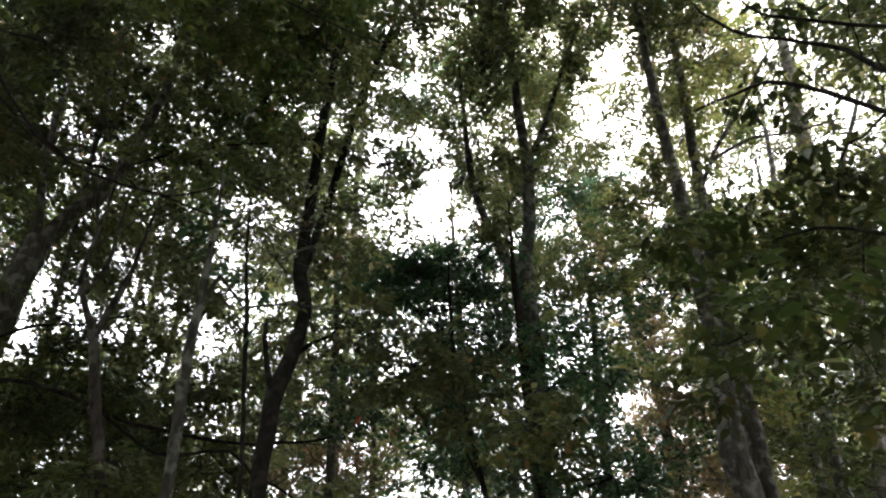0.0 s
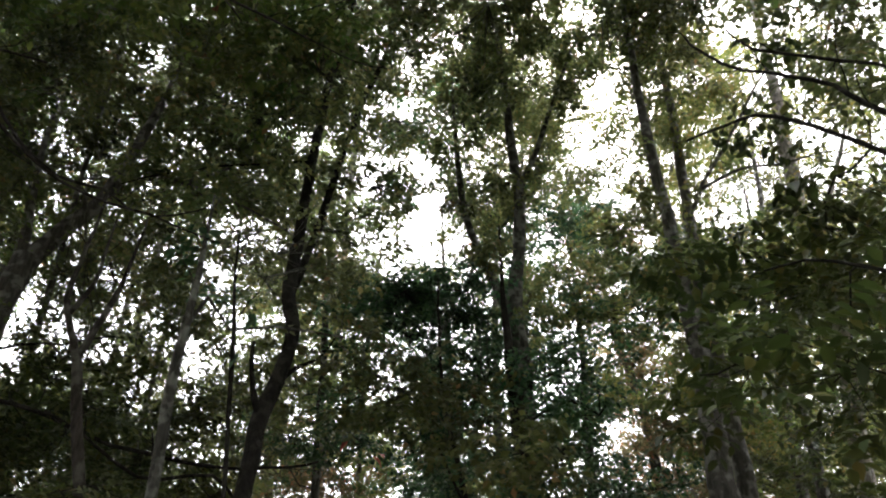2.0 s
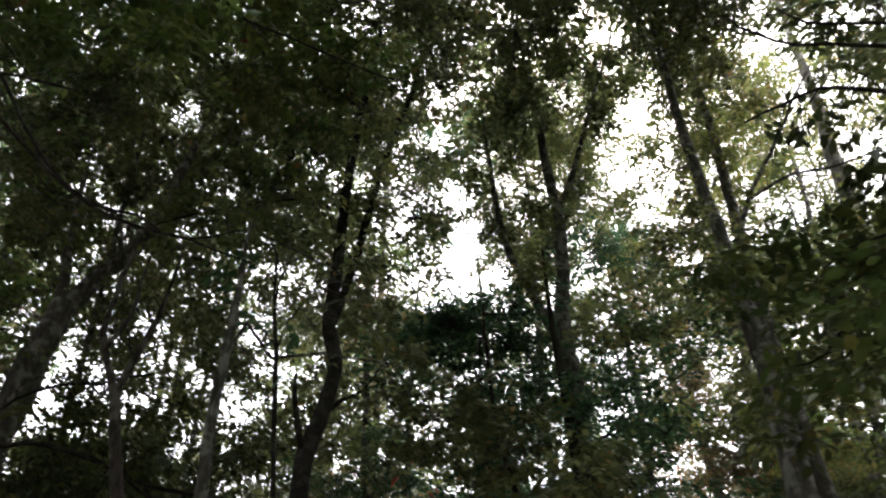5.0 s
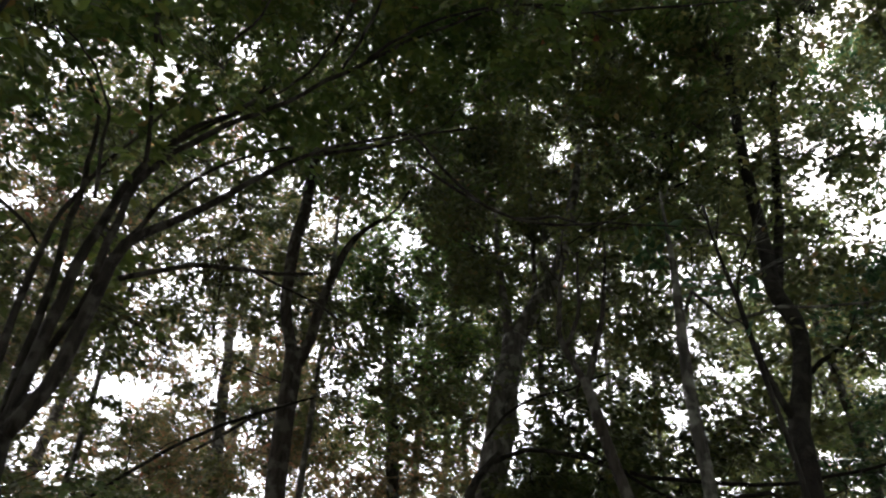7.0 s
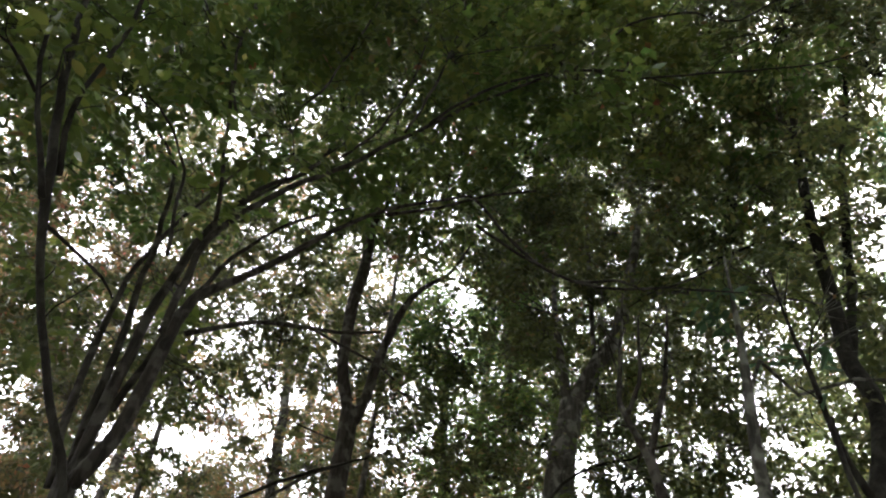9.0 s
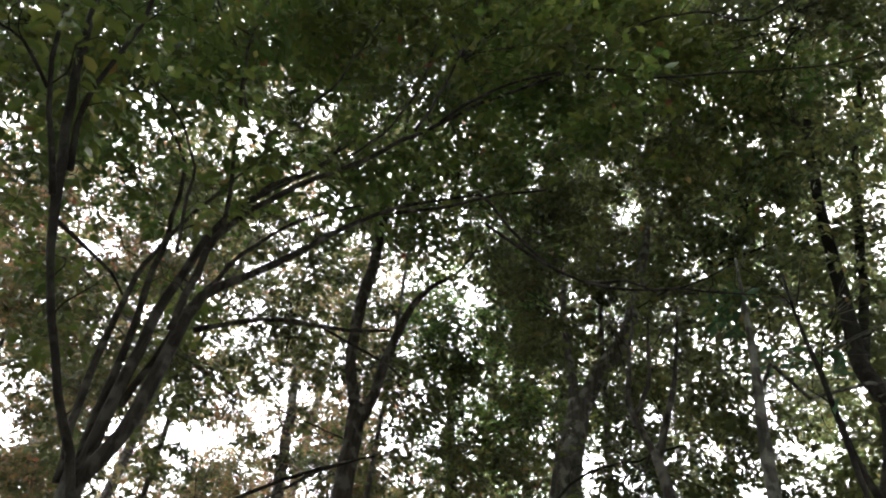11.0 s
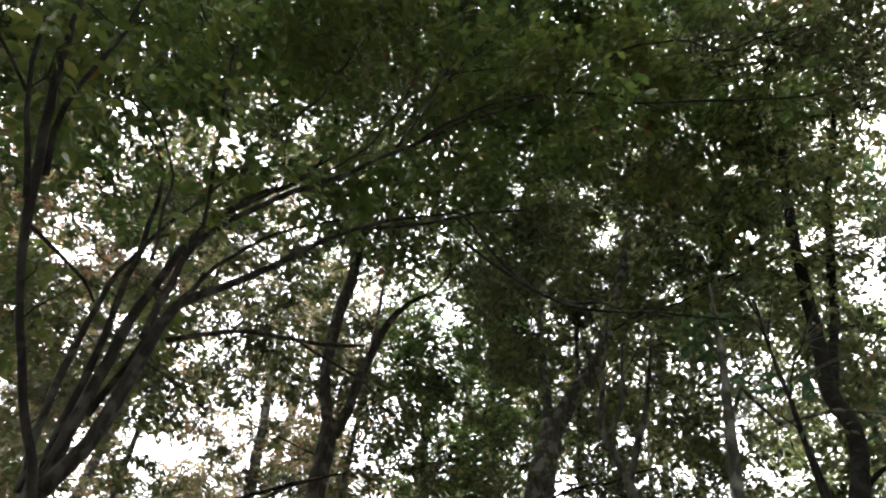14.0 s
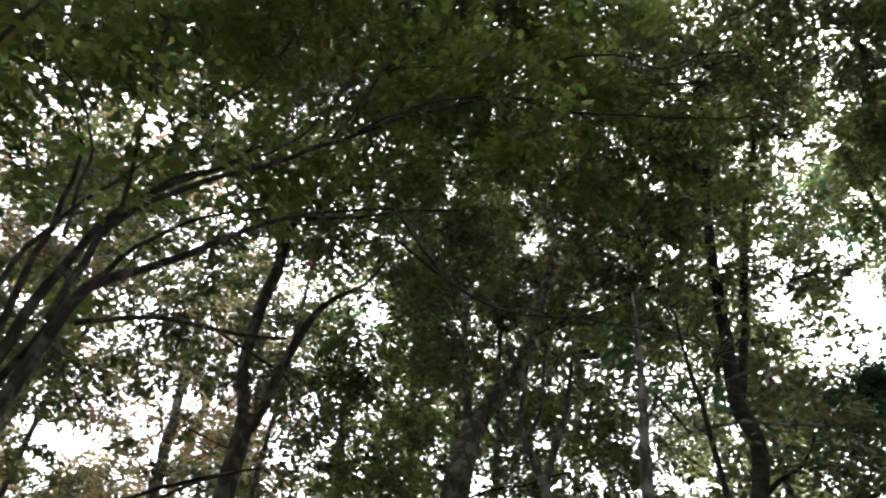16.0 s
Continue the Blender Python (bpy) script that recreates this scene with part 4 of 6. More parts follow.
leaning_maple.stem("branch", (-2.33, 4.68, 7.17, 0.012), (-1.57, 4.95, 6.94, 0.012), (-1.17, 5.03, 6.78, 0.008), (-0.84, 5.07, 6.62, 0.008), (-0.51, 5.09, 6.56, 0.005))
leaning_maple.stem("branch", (-2.22, 4.73, 4.52, 0.008), (-2.07, 4.79, 4.59, 0.008), (-1.87, 4.86, 4.7, 0.005))
leaning_maple.stem("branch", (-4.37, 2.95, 5.68, 0.012), (-4.21, 3.21, 6.27, 0.012), (-4.1, 3.35, 7.14, 0.011), (-4.09, 3.37, 8.11, 0.01))
leaning_maple.crown(0.12, LEAF_GREEN,
        (-7.2, 3.3, 4.7, 0.76, 580), (-5.7, 0.6, 5.6, 0.87, 920), (-4.7, 2.6, 5.9, 0.84, 240), (-6.5, 1, 6.6, 0.72, 950), (-5, 3.2, 7, 0.91, 1300), (-6.3, 1.4, 7, 0.75, 1100),
        (-7.5, 3.7, 7.1, 1.2, 420), (-2.7, 4.4, 7.3, 1.13, 1350), (-4.9, 4.8, 7.4, 1.02, 1260), (-5.2, 2.2, 7.5, 0.69, 1000), (-4.1, 3.8, 7.9, 1.09, 1920), (-6.2, 4.9, 8, 1.18, 1040),
        (-6.6, 2.2, 8, 1.03, 1810), (-4.7, 5.7, 8.5, 1.01, 1590), (-1.1, 5.9, 8.5, 1.09, 570), (-5.5, 3, 8.8, 0.79, 1080), (-4.7, 3.5, 9, 0.51, 900), (-3.6, 5, 9.1, 0.99, 1570),
        (-3.1, 6.1, 9.4, 1.37, 2160), tilt=0.3)

sapling_b = Tree("sapling", "dark thin upright sapling branching high into green leaves", -3.94, 2.69, BARK_BACKLIT)
sapling_b.stem("trunk", (-3.94, 2.69, -0.12, 0.033), (-4.01, 2.45, 0.98, 0.026), (-4.16, 1.96, 2.17, 0.026), (-4.24, 1.7, 2.63, 0.023), (-4.29, 1.5, 3.01, 0.022), (-4.33, 1.3, 3.4, 0.023), (-4.35, 1.18, 3.75, 0.03), (-4.37, 0.96, 4.33, 0.028), (-4.38, 0.79, 4.87, 0.024), (-4.38, 0.71, 5.19, 0.022), (-4.38, 0.6, 5.97, 0.012))
sapling_b.stem("branch", (-4.35, 1.17, 3.89, 0.021), (-4.36, 1.03, 4.35, 0.019), (-4.36, 1.02, 4.76, 0.017), (-4.36, 1.02, 5.29, 0.017), (-4.37, 0.97, 5.72, 0.015))
sapling_b.stem("branch", (-4.25, 1.17, 3.64, 0.021), (-4.27, 0.91, 4.09, 0.017), (-4.28, 0.73, 4.46, 0.015), (-4.28, 0.6, 4.92, 0.013))
sapling_b.stem("branch", (-4.28, 0.81, 4.25, 0.013), (-4.28, 0.57, 4.42, 0.01), (-4.27, 0.43, 4.41, 0.008))
sapling_b.stem("branch", (-4.34, 1.23, 3.56, 0.015), (-4.31, 1.43, 3.49, 0.013), (-4.26, 1.63, 3.41, 0.01), (-4.23, 1.74, 3.31, 0.006))
sapling_b.crown(0.11, LEAF_GREEN,
        (-6.1, 1.6, 4.3, 0.41, 70), (-4, 0.8, 4.5, 0.37, 190), (-5.7, 1.7, 4.6, 0.55, 30), (-5.1, 2.2, 5, 0.24, 50), (-6.5, 2.2, 5, 0.45, 100), (-4.9, 0.5, 5.1, 0.28, 290),
        (-4.9, 1.3, 5.2, 0.45, 160), (-5.4, 1.4, 5.3, 0.12, 30), (-5.8, 1.9, 5.3, 0.66, 40), (-6.5, 1.5, 5.4, 0.55, 140), (-5.8, 0.8, 5.4, 0.34, 250), (-4.6, 1.6, 5.5, 0.29, 70),
        (-4.7, 1, 5.6, 0.27, 280), (-6.8, 0.9, 5.7, 0.15, 10), (-5.8, 1.1, 5.7, 0.28, 240), (-5.2, 1.5, 6.1, 0.13, 50), (-4.9, 1.4, 6.3, 0.3, 320))

thin_tree_h = Tree("thin_tree", "distant thin tree behind hanging green leaves", -7.64, 10.95, BARK_GREY)
thin_tree_h.stem("trunk", (-7.64, 10.95, -0.12, 0.074), (-7.77, 10.85, 2.73, 0.058), (-8.03, 10.65, 6.08, 0.057), (-8.19, 10.52, 7.6, 0.057), (-8.31, 10.43, 9.11, 0.051), (-8.46, 10.3, 10.87, 0.039), (-8.51, 10.27, 11.86, 0.014))
thin_tree_h.crown(0.1, LEAF_MID,
        (-7.3, 11.7, 3.6, 1.19, 3540), (-8.1, 8.7, 6, 0.86, 1370), (-7.3, 10.2, 6, 0.99, 1330), (-8.6, 10.1, 6.7, 0.77, 1230), (-7.1, 9.9, 7.3, 0.51, 510), (-8.9, 10.2, 7.7, 1.23, 3940),
        (-8.2, 8, 7.7, 0.79, 2210), (-7.4, 10.7, 7.8, 1.01, 3230), (-8.1, 11.6, 8.2, 0.48, 930), (-7.3, 9.9, 8.6, 1.06, 1830), (-9.1, 10.3, 9.2, 1.02, 1890), (-8, 9.4, 9.3, 1.05, 2310),
        (-8.3, 11.1, 9.3, 1.03, 2280), (-9.2, 9, 9.8, 0.65, 1130), (-8.4, 10.1, 10.4, 0.48, 1180), (-8.4, 9.6, 10.9, 0.35, 530), (-7.4, 9.4, 11, 1.35, 1760))

thin_tree_i = Tree("thin_tree", "two close grey distant stems in thin leaves", -9.02, 10.52, BARK_GREY)
thin_tree_i.stem("trunk", (-9.02, 10.52, -0.12, 0.159), (-9.11, 10.44, 2.29, 0.125), (-9.29, 10.27, 5.08, 0.122), (-9.39, 10.18, 6.14, 0.119), (-9.47, 10.1, 6.95, 0.108), (-9.56, 10.02, 8.07, 0.082), (-9.63, 9.94, 10.06, 0.029))
thin_tree_i.crown(0.105, LEAF_RUST,
        (-8.3, 11, 3, 0.67, 1250), (-10.4, 9.7, 3.1, 0.71, 1350), (-9.6, 10.7, 3.1, 0.72, 1380), (-7.8, 10.3, 4.1, 0.64, 1140), (-8.7, 8.9, 4.5, 0.22, 220), (-10.7, 9.6, 4.9, 0.58, 860),
        (-9.3, 10.8, 4.9, 1.29, 2710), (-10.1, 8.6, 5.2, 0.32, 520), (-7.7, 10.2, 5.2, 0.64, 1020), (-10, 10.2, 5.6, 0.83, 1450), (-10.4, 8.6, 5.8, 0.28, 380), (-10.6, 8.8, 5.8, 0.28, 390),
        (-10.7, 11.3, 5.9, 0.28, 260), (-10.6, 9.1, 6.1, 0.33, 500), (-8.9, 10.4, 6.3, 0.66, 1200), (-11.3, 10, 7.4, 0.95, 790), (-10.2, 8.7, 9.5, 0.59, 660))

thin_tree_j = Tree("thin_tree", "pale distant tree among sparse brownish leaves", -12.78, 9.3, BARK_GREY)
thin_tree_j.stem("trunk", (-12.78, 9.3, -0.12, 0.16), (-12.85, 9.19, 2.36, 0.125), (-12.99, 8.98, 5.24, 0.123), (-13.1, 8.81, 6.88, 0.121), (-13.19, 8.68, 8.19, 0.106), (-13.29, 8.5, 9.62, 0.084), (-13.37, 8.38, 11.61, 0.029))
thin_tree_j.crown(0.105, LEAF_RUST,
        (-11.4, 8.2, 5, 1.01, 2130), (-13.6, 7.8, 5.3, 0.93, 1910), (-13, 7.9, 5.4, 0.77, 2570), (-14.3, 10.1, 5.9, 0.86, 1460), (-12.3, 10.4, 6, 1, 1680), (-12.5, 7.5, 6, 1.08, 1000),
        (-14.6, 8.1, 6.4, 1.13, 1210), (-15.4, 9.4, 7, 0.79, 1650), (-13.5, 9.9, 7, 1.12, 2590), (-12.8, 10.5, 7.9, 0.81, 1580), (-13.7, 10, 8.4, 0.83, 1710), (-13.7, 8.2, 8.4, 1.62, 3140),
        (-13.4, 10.8, 9.3, 0.45, 820), (-15.1, 10.2, 10.6, 1.28, 2690), (-13.3, 10.4, 11.2, 1.55, 3300), (-14.5, 7.5, 11.8, 1.82, 3600), (-14.9, 9.6, 12.2, 1.45, 3340))

shrub = Tree("shrub", "low shrub with long dark level branches", -4.82, 5.15, BARK_BACKLIT, kink=0.05)
shrub.stem("trunk", (-4.82, 5.15, -0.12, 0.053), (-4.6, 5.31, 1.3, 0.042), (-4.16, 5.63, 2.89, 0.041), (-4.04, 5.71, 3.19, 0.034), (-3.92, 5.8, 3.37, 0.026))
shrub.stem("branch", (-3.97, 5.76, 3.31, 0.024), (-3.72, 5.93, 3.41, 0.022), (-3.4, 6.12, 3.36, 0.021), (-2.96, 6.35, 3.21, 0.02), (-2.35, 6.59, 3.1, 0.019), (-1.86, 6.75, 3.07, 0.016), (-1.04, 6.92, 3.18, 0.012))
shrub.stem("branch", (-3.31, 6.05, 3.33, 0.017), (-3, 6.21, 3.2, 0.016), (-2.51, 6.43, 2.91, 0.016), (-1.97, 6.61, 2.96, 0.018), (-1.7, 6.69, 2.78, 0.015), (-1.33, 6.77, 2.6, 0.011))
shrub.stem("branch", (-4.13, 5.9, 3.55, 0.014), (-3.89, 6.06, 3.94, 0.014), (-3.47, 6.31, 4.07, 0.013), (-3.09, 6.5, 4.24, 0.009))
shrub.stem("branch", (-6.63, 3.6, 2.74, 0.015), (-6.38, 4.09, 3.25, 0.017), (-6.1, 4.53, 3.65, 0.018), (-5.88, 4.85, 3.89, 0.014), (-5.68, 5.09, 4, 0.01))
shrub.crown(0.08, LEAF_DARK,
        (-5, 2.7, 2.4, 0.54, 160), (-2.8, 5.8, 2.6, 0.34, 1320), (-6.3, 3.1, 2.8, 0.49, 290), (-4.2, 7.5, 2.8, 0.46, 2300), (-3.3, 8.1, 2.9, 0.46, 1810), (-2.5, 7.4, 2.9, 0.35, 1240),
        (-2.8, 7.1, 3.3, 0.3, 500), (-3.4, 7.9, 3.3, 0.17, 540), (-2.9, 5.8, 3.4, 0.35, 250), (-2.2, 8.1, 3.4, 0.16, 250), (-3.5, 6.9, 3.4, 0.59, 3060), (-2.8, 7.7, 3.6, 0.34, 850),
        (-4.1, 6.7, 3.6, 0.2, 880), (-4.6, 8, 3.6, 0.72, 3270), (-3.5, 6.4, 3.8, 0.15, 120), (-2.6, 7.7, 3.9, 0.15, 270), (-3, 8.1, 4.2, 0.59, 710), tilt=0.3)

overhanging_tree = Tree("overhanging_tree", "dark tree reaching long twiggy branches over the view", 3.02, 3.5, BARK_BACKLIT, kink=0.06)
overhanging_tree.stem("trunk", (3.02, 3.5, -0.12, 0.056), (3.11, 3.41, 0.94, 0.044), (3.28, 3.23, 2.09, 0.043), (3.43, 3.07, 2.82, 0.042), (3.58, 2.89, 3.66, 0.038), (3.69, 2.74, 4.27, 0.033), (3.87, 2.51, 6.23, 0.012))
overhanging_tree.stem("limb", (3.47, 2.86, 3.5, 0.027), (3.19, 3.17, 4, 0.022), (2.8, 3.52, 4.52, 0.019), (2.66, 3.63, 4.71, 0.018), (2.49, 3.75, 4.88, 0.017), (2.3, 3.87, 5.02, 0.013), (2.07, 4, 5.03, 0.011), (1.85, 4.1, 4.96, 0.007))
overhanging_tree.stem("limb", (3.53, 2.79, 3.76, 0.026), (3.22, 3.14, 4.13, 0.021), (2.86, 3.48, 4.8, 0.019), (2.73, 3.58, 5.09, 0.017), (2.57, 3.7, 5.28, 0.015), (2.27, 3.88, 5.48, 0.013), (2.07, 4, 5.77, 0.012), (1.95, 4.06, 6.04, 0.007))
overhanging_tree.stem("branch", (3.27, 3.09, 4.37, 0.019), (3.09, 3.27, 4.85, 0.017), (2.92, 3.42, 5.13, 0.013), (2.65, 3.63, 5.45, 0.013), (2.37, 3.83, 5.66, 0.011), (2.24, 3.9, 5.97, 0.007))
overhanging_tree.stem("limb", (3.31, 2.9, 3.03, 0.021), (2.98, 3.24, 3.28, 0.018), (2.58, 3.57, 3.62, 0.013), (2.32, 3.74, 3.8, 0.011), (2.12, 3.86, 3.78, 0.006))
overhanging_tree.stem("branch", (2.58, 3.57, 3.62, 0.009), (2.49, 3.63, 3.62, 0.007), (2.39, 3.7, 3.18, 0.006), (2.29, 3.76, 3, 0.005))
overhanging_tree.stem("branch", (2.21, 3.92, 3.42, 0.007), (2.09, 3.99, 3.37, 0.009), (1.86, 4.1, 3.22, 0.007), (1.67, 4.18, 3.21, 0.005))
overhanging_tree.crown(0.115, LEAF_DARK,
        (4.8, 7.3, 2.5, 0.4, 440), (3.7, 8.7, 2.6, 0.25, 220), (6.6, 7.7, 2.7, 1.05, 1190), (2.3, 3.5, 3, 0.34, 540), (8.4, 5.8, 3.2, 1.32, 1220), (5.7, 9.7, 3.3, 1.17, 1460),
        (2.5, 4.6, 3.4, 0.3, 390), (6.5, 7, 3.5, 0.45, 540), (7, 6.3, 3.5, 1.12, 800), (6.2, 7.9, 3.6, 0.49, 610), (4.9, 7.6, 4.2, 0.42, 630), (3, 5.1, 4.3, 0.53, 1130),
        (7.6, 5.1, 4.5, 1.08, 790), (6.3, 8.1, 4.5, 0.52, 660), (3.2, 4.8, 4.7, 0.61, 1020), (7, 7.5, 5, 0.97, 1360), (8.1, 6.6, 5.6, 1.13, 710), (6.6, 8.4, 5.7, 0.56, 760),
        (2.8, 4.9, 6, 0.87, 180), tilt=0.3)

low_forked_tree = Tree("low_forked_tree", "dark grey tree parting low into curved stems under a high crown", -2.22, 5.81, BARK_BROWN)
low_forked_tree.stem("trunk", (-2.22, 5.81, -0.12, 0.06), (-2.34, 5.75, 1.08, 0.047), (-2.57, 5.64, 2.4, 0.046), (-2.7, 5.58, 2.91, 0.045), (-2.82, 5.52, 3.39, 0.042), (-2.89, 5.48, 3.7, 0.038))
low_forked_tree.stem("limb", (-2.88, 5.49, 3.62, 0.032), (-2.97, 5.44, 3.88, 0.028), (-3.05, 5.4, 4.14, 0.025), (-3.05, 5.4, 4.47, 0.02), (-3.01, 5.42, 4.83, 0.014), (-2.99, 5.43, 5.23, 0.008))
low_forked_tree.stem("limb", (-2.88, 5.49, 3.62, 0.032), (-2.8, 5.53, 3.95, 0.028), (-2.72, 5.57, 4.29, 0.022), (-2.69, 5.59, 4.58, 0.016), (-2.66, 5.6, 5.08, 0.008))
low_forked_tree.stem("limb", (-3, 5.42, 4, 0.021), (-2.91, 5.48, 4.29, 0.019), (-2.89, 5.48, 4.58, 0.014), (-2.88, 5.49, 4.98, 0.008))
low_forked_tree.crown(0.095, LEAF_PALE,
        (-4.2, 7.2, 4.1, 0.16, 50), (-3.8, 7.8, 7, 0.7, 260), (-5, 8.3, 4.9, 1.09, 950), (-3, 8.3, 7.3, 1.05, 2730), (-1.6, 7, 8.3, 0.89, 2040), (-2.1, 9.2, 3.7, 0.18, 70),
        (-4.5, 8.9, 6.1, 0.75, 1200))

spreading_tree = Tree("spreading_tree", "broad tree spreading fresh green leaves high overhead", -6.91, 2.01, BARK_GREY)
spreading_tree.stem("trunk", (-6.91, 2.01, -0.12, 0.106), (-6.92, 1.76, 0.99, 0.083), (-6.95, 1.25, 2.19, 0.081), (-6.97, 0.87, 2.83, 0.079), (-6.97, 0.49, 3.55, 0.074), (-6.95, 0.08, 4.36, 0.065), (-6.92, -0.37, 6.25, 0.023))
spreading_tree.stem("limb", (-6.97, 0.36, 3.78, 0.046), (-6.95, 0.13, 5.12, 0.042), (-6.94, -0.04, 6.68, 0.036), (-6.92, -0.18, 8.41, 0.024))
spreading_tree.crown(0.115, LEAF_GREEN,
        (-7.1, 0.7, 5.1, 0.8, 1390), (-8, -1.1, 6.1, 1.39, 3230), (-7.1, -0.1, 6.2, 1.09, 2340), (-8, -0.6, 8.9, 2.06, 6250), (-4.2, 3.9, 10.1, 0.56, 1070), (-2.6, 5.1, 10.1, 0.49, 590),
        (-3.2, 4.5, 10.3, 1.16, 2510), (-7, 0.4, 10.4, 2.51, 9950), (-5.1, 2.6, 10.6, 2.14, 9210), (-2.5, 6.1, 11.3, 0.56, 610), (-2.5, 4.2, 11.4, 1.59, 4430), (-5, -0.1, 11.4, 2.03, 6230),
        (-4.9, 4.6, 11.6, 1.2, 2790), (-2.1, 5.3, 11.9, 0.68, 1290), (-7.1, 2.3, 12.2, 1.66, 4910), (-4.3, 3.6, 12.3, 1.53, 4120), (-5, 1.9, 12.5, 1.51, 3350), (-3.7, 4.4, 12.7, 1.17, 2190),
        (-6.2, 0.6, 12.9, 1.49, 3230), (-7.2, 0.3, 7.2, 0.8, 860))

spreading_tree_b = Tree("spreading_tree", "tall tree spreading dark olive leaves high overhead", 4.99, 6.27, BARK_GREY)
spreading_tree_b.stem("trunk", (4.99, 6.27, -0.12, 0.119), (5.06, 6.2, 1.13, 0.093), (5.22, 6.06, 2.51, 0.091), (5.43, 5.87, 3.92, 0.087), (5.62, 5.69, 5.62, 0.083), (5.77, 5.54, 7.28, 0.076), (5.85, 5.46, 9.28, 0.027))
spreading_tree_b.stem("limb", (5.73, 5.59, 7, 0.054), (5.48, 5.83, 8.66, 0.05), (4.81, 6.39, 10.69, 0.038))
spreading_tree_b.crown(0.115, LEAF_OLIVE,
        (6.2, 6, 6.7, 2.56, 9910), (7.5, 6, 9.4, 1.2, 2510), (7.3, 4.6, 9.6, 1.34, 1500), (0.7, 7.4, 10.2, 1.9, 3370), (5.9, 5.3, 10.4, 1.67, 4630), (6.1, 7.4, 10.5, 1.41, 1860),
        (3.3, 8.9, 11.5, 1.29, 3670), (4.5, 7.8, 11.7, 1.77, 7940), (2.5, 6.7, 12.1, 2.27, 9490), (0.7, 8.1, 12.2, 1.41, 4130), (6.1, 6.1, 12.4, 1.88, 5230), (-1.2, 7.9, 12.8, 1.44, 4590),
        (4.1, 4, 12.9, 2.28, 8040), (2.3, 8.2, 13.1, 1.64, 4490), (5.6, 5.1, 13.2, 2.34, 8370), (-0.7, 6, 13.3, 2.34, 12200), (-2.4, 7.8, 13.6, 0.72, 880), (2.8, 5.7, 13.7, 2.54, 11610),
        (0.5, 7.6, 14.3, 2.31, 8320))

distant_tree = Tree("distant_tree", "distant slender tree with olive leaves", 1.42, 15.58, BARK_HAZE_LIT)
distant_tree.stem("trunk", (1.42, 15.58, -0.12, 0.131), (1.61, 15.63, 4.15, 0.105), (1.57, 15.82, 8.29, 0.084), (1.63, 15.74, 12.44, 0.052), (1.59, 15.86, 16.59, 0.013))
distant_tree.crown(0.12, LEAF_DEEP,
        (0.1, 14.6, 3.1, 1.34, 2060), (0.2, 11.1, 3.8, 0.83, 820), (0.4, 14.5, 4.9, 0.47, 670), (1, 16.4, 5.1, 1.41, 1460), (2, 15.7, 5.6, 0.88, 2420), (1.9, 15.4, 6.4, 0.59, 670),
        (2.7, 17.4, 7, 1.14, 1010), (1.1, 15.3, 7.2, 0.3, 240), (3.2, 16, 8.2, 1.4, 1380), (-0.6, 15, 8.3, 1.38, 710), (2.2, 17.1, 9.9, 1.3, 1830), (3.5, 15.6, 11.2, 0.46, 1040),
        (4.3, 15.3, 11.8, 0.43, 720), (-0.2, 12.2, 12.1, 1.02, 1730), (2.2, 16.7, 12.6, 1.31, 1780), (-1, 13.9, 14.2, 2.24, 2570), (2.5, 17.4, 16.6, 2.58, 1960))

distant_tree_b = Tree("distant_tree", "distant slender tree with sparse brownish leaves", -16.69, 11.69, BARK_HAZE_LIT)
distant_tree_b.stem("trunk", (-16.69, 11.69, -0.12, 0.151), (-16.57, 11.64, 7.17, 0.121), (-16.54, 11.62, 14.33, 0.097), (-16.45, 11.56, 21.5, 0.061), (-16.31, 11.56, 28.66, 0.015))
distant_tree_b.crown(0.12, LEAF_RUST,
        (-18.2, 11.6, 17.8, 1.96, 320), (-20.1, 11.8, 18.2, 1.13, 550), (-17, 14.9, 19.3, 1.13, 480), (-16.5, 12.7, 19.5, 1.18, 240), (-16.8, 10.2, 20.6, 0.5, 210), (-16.4, 12.8, 21.1, 0.52, 210),
        (-19, 11.9, 21.8, 0.55, 260), (-16.6, 7.6, 22.7, 0.51, 340), (-18.6, 12.8, 23.2, 1.17, 650), (-17.6, 10.8, 23.4, 1.23, 870), (-12.8, 8.8, 23.9, 1.08, 1020), (-19.4, 9.4, 25, 0.58, 310),
        (-17.5, 13.8, 25.4, 1.29, 1470), (-17.5, 11.4, 27, 2.55, 3290), (-16.9, 8.7, 27.4, 1.28, 1360), (-13, 11.6, 27.8, 1.25, 2020), (-15.2, 14.3, 28.7, 1.36, 1270))

distant_tree_c = Tree("distant_tree", "distant slender tree with sparse brownish leaves", -14.91, 6.24, BARK_HAZE_LIT)
distant_tree_c.stem("trunk", (-14.91, 6.24, -0.12, 0.131), (-14.78, 6.27, 5.82, 0.105), (-14.5, 6.31, 11.65, 0.084), (-14.4, 6.28, 17.48, 0.053), (-14.18, 6.42, 23.3, 0.013))
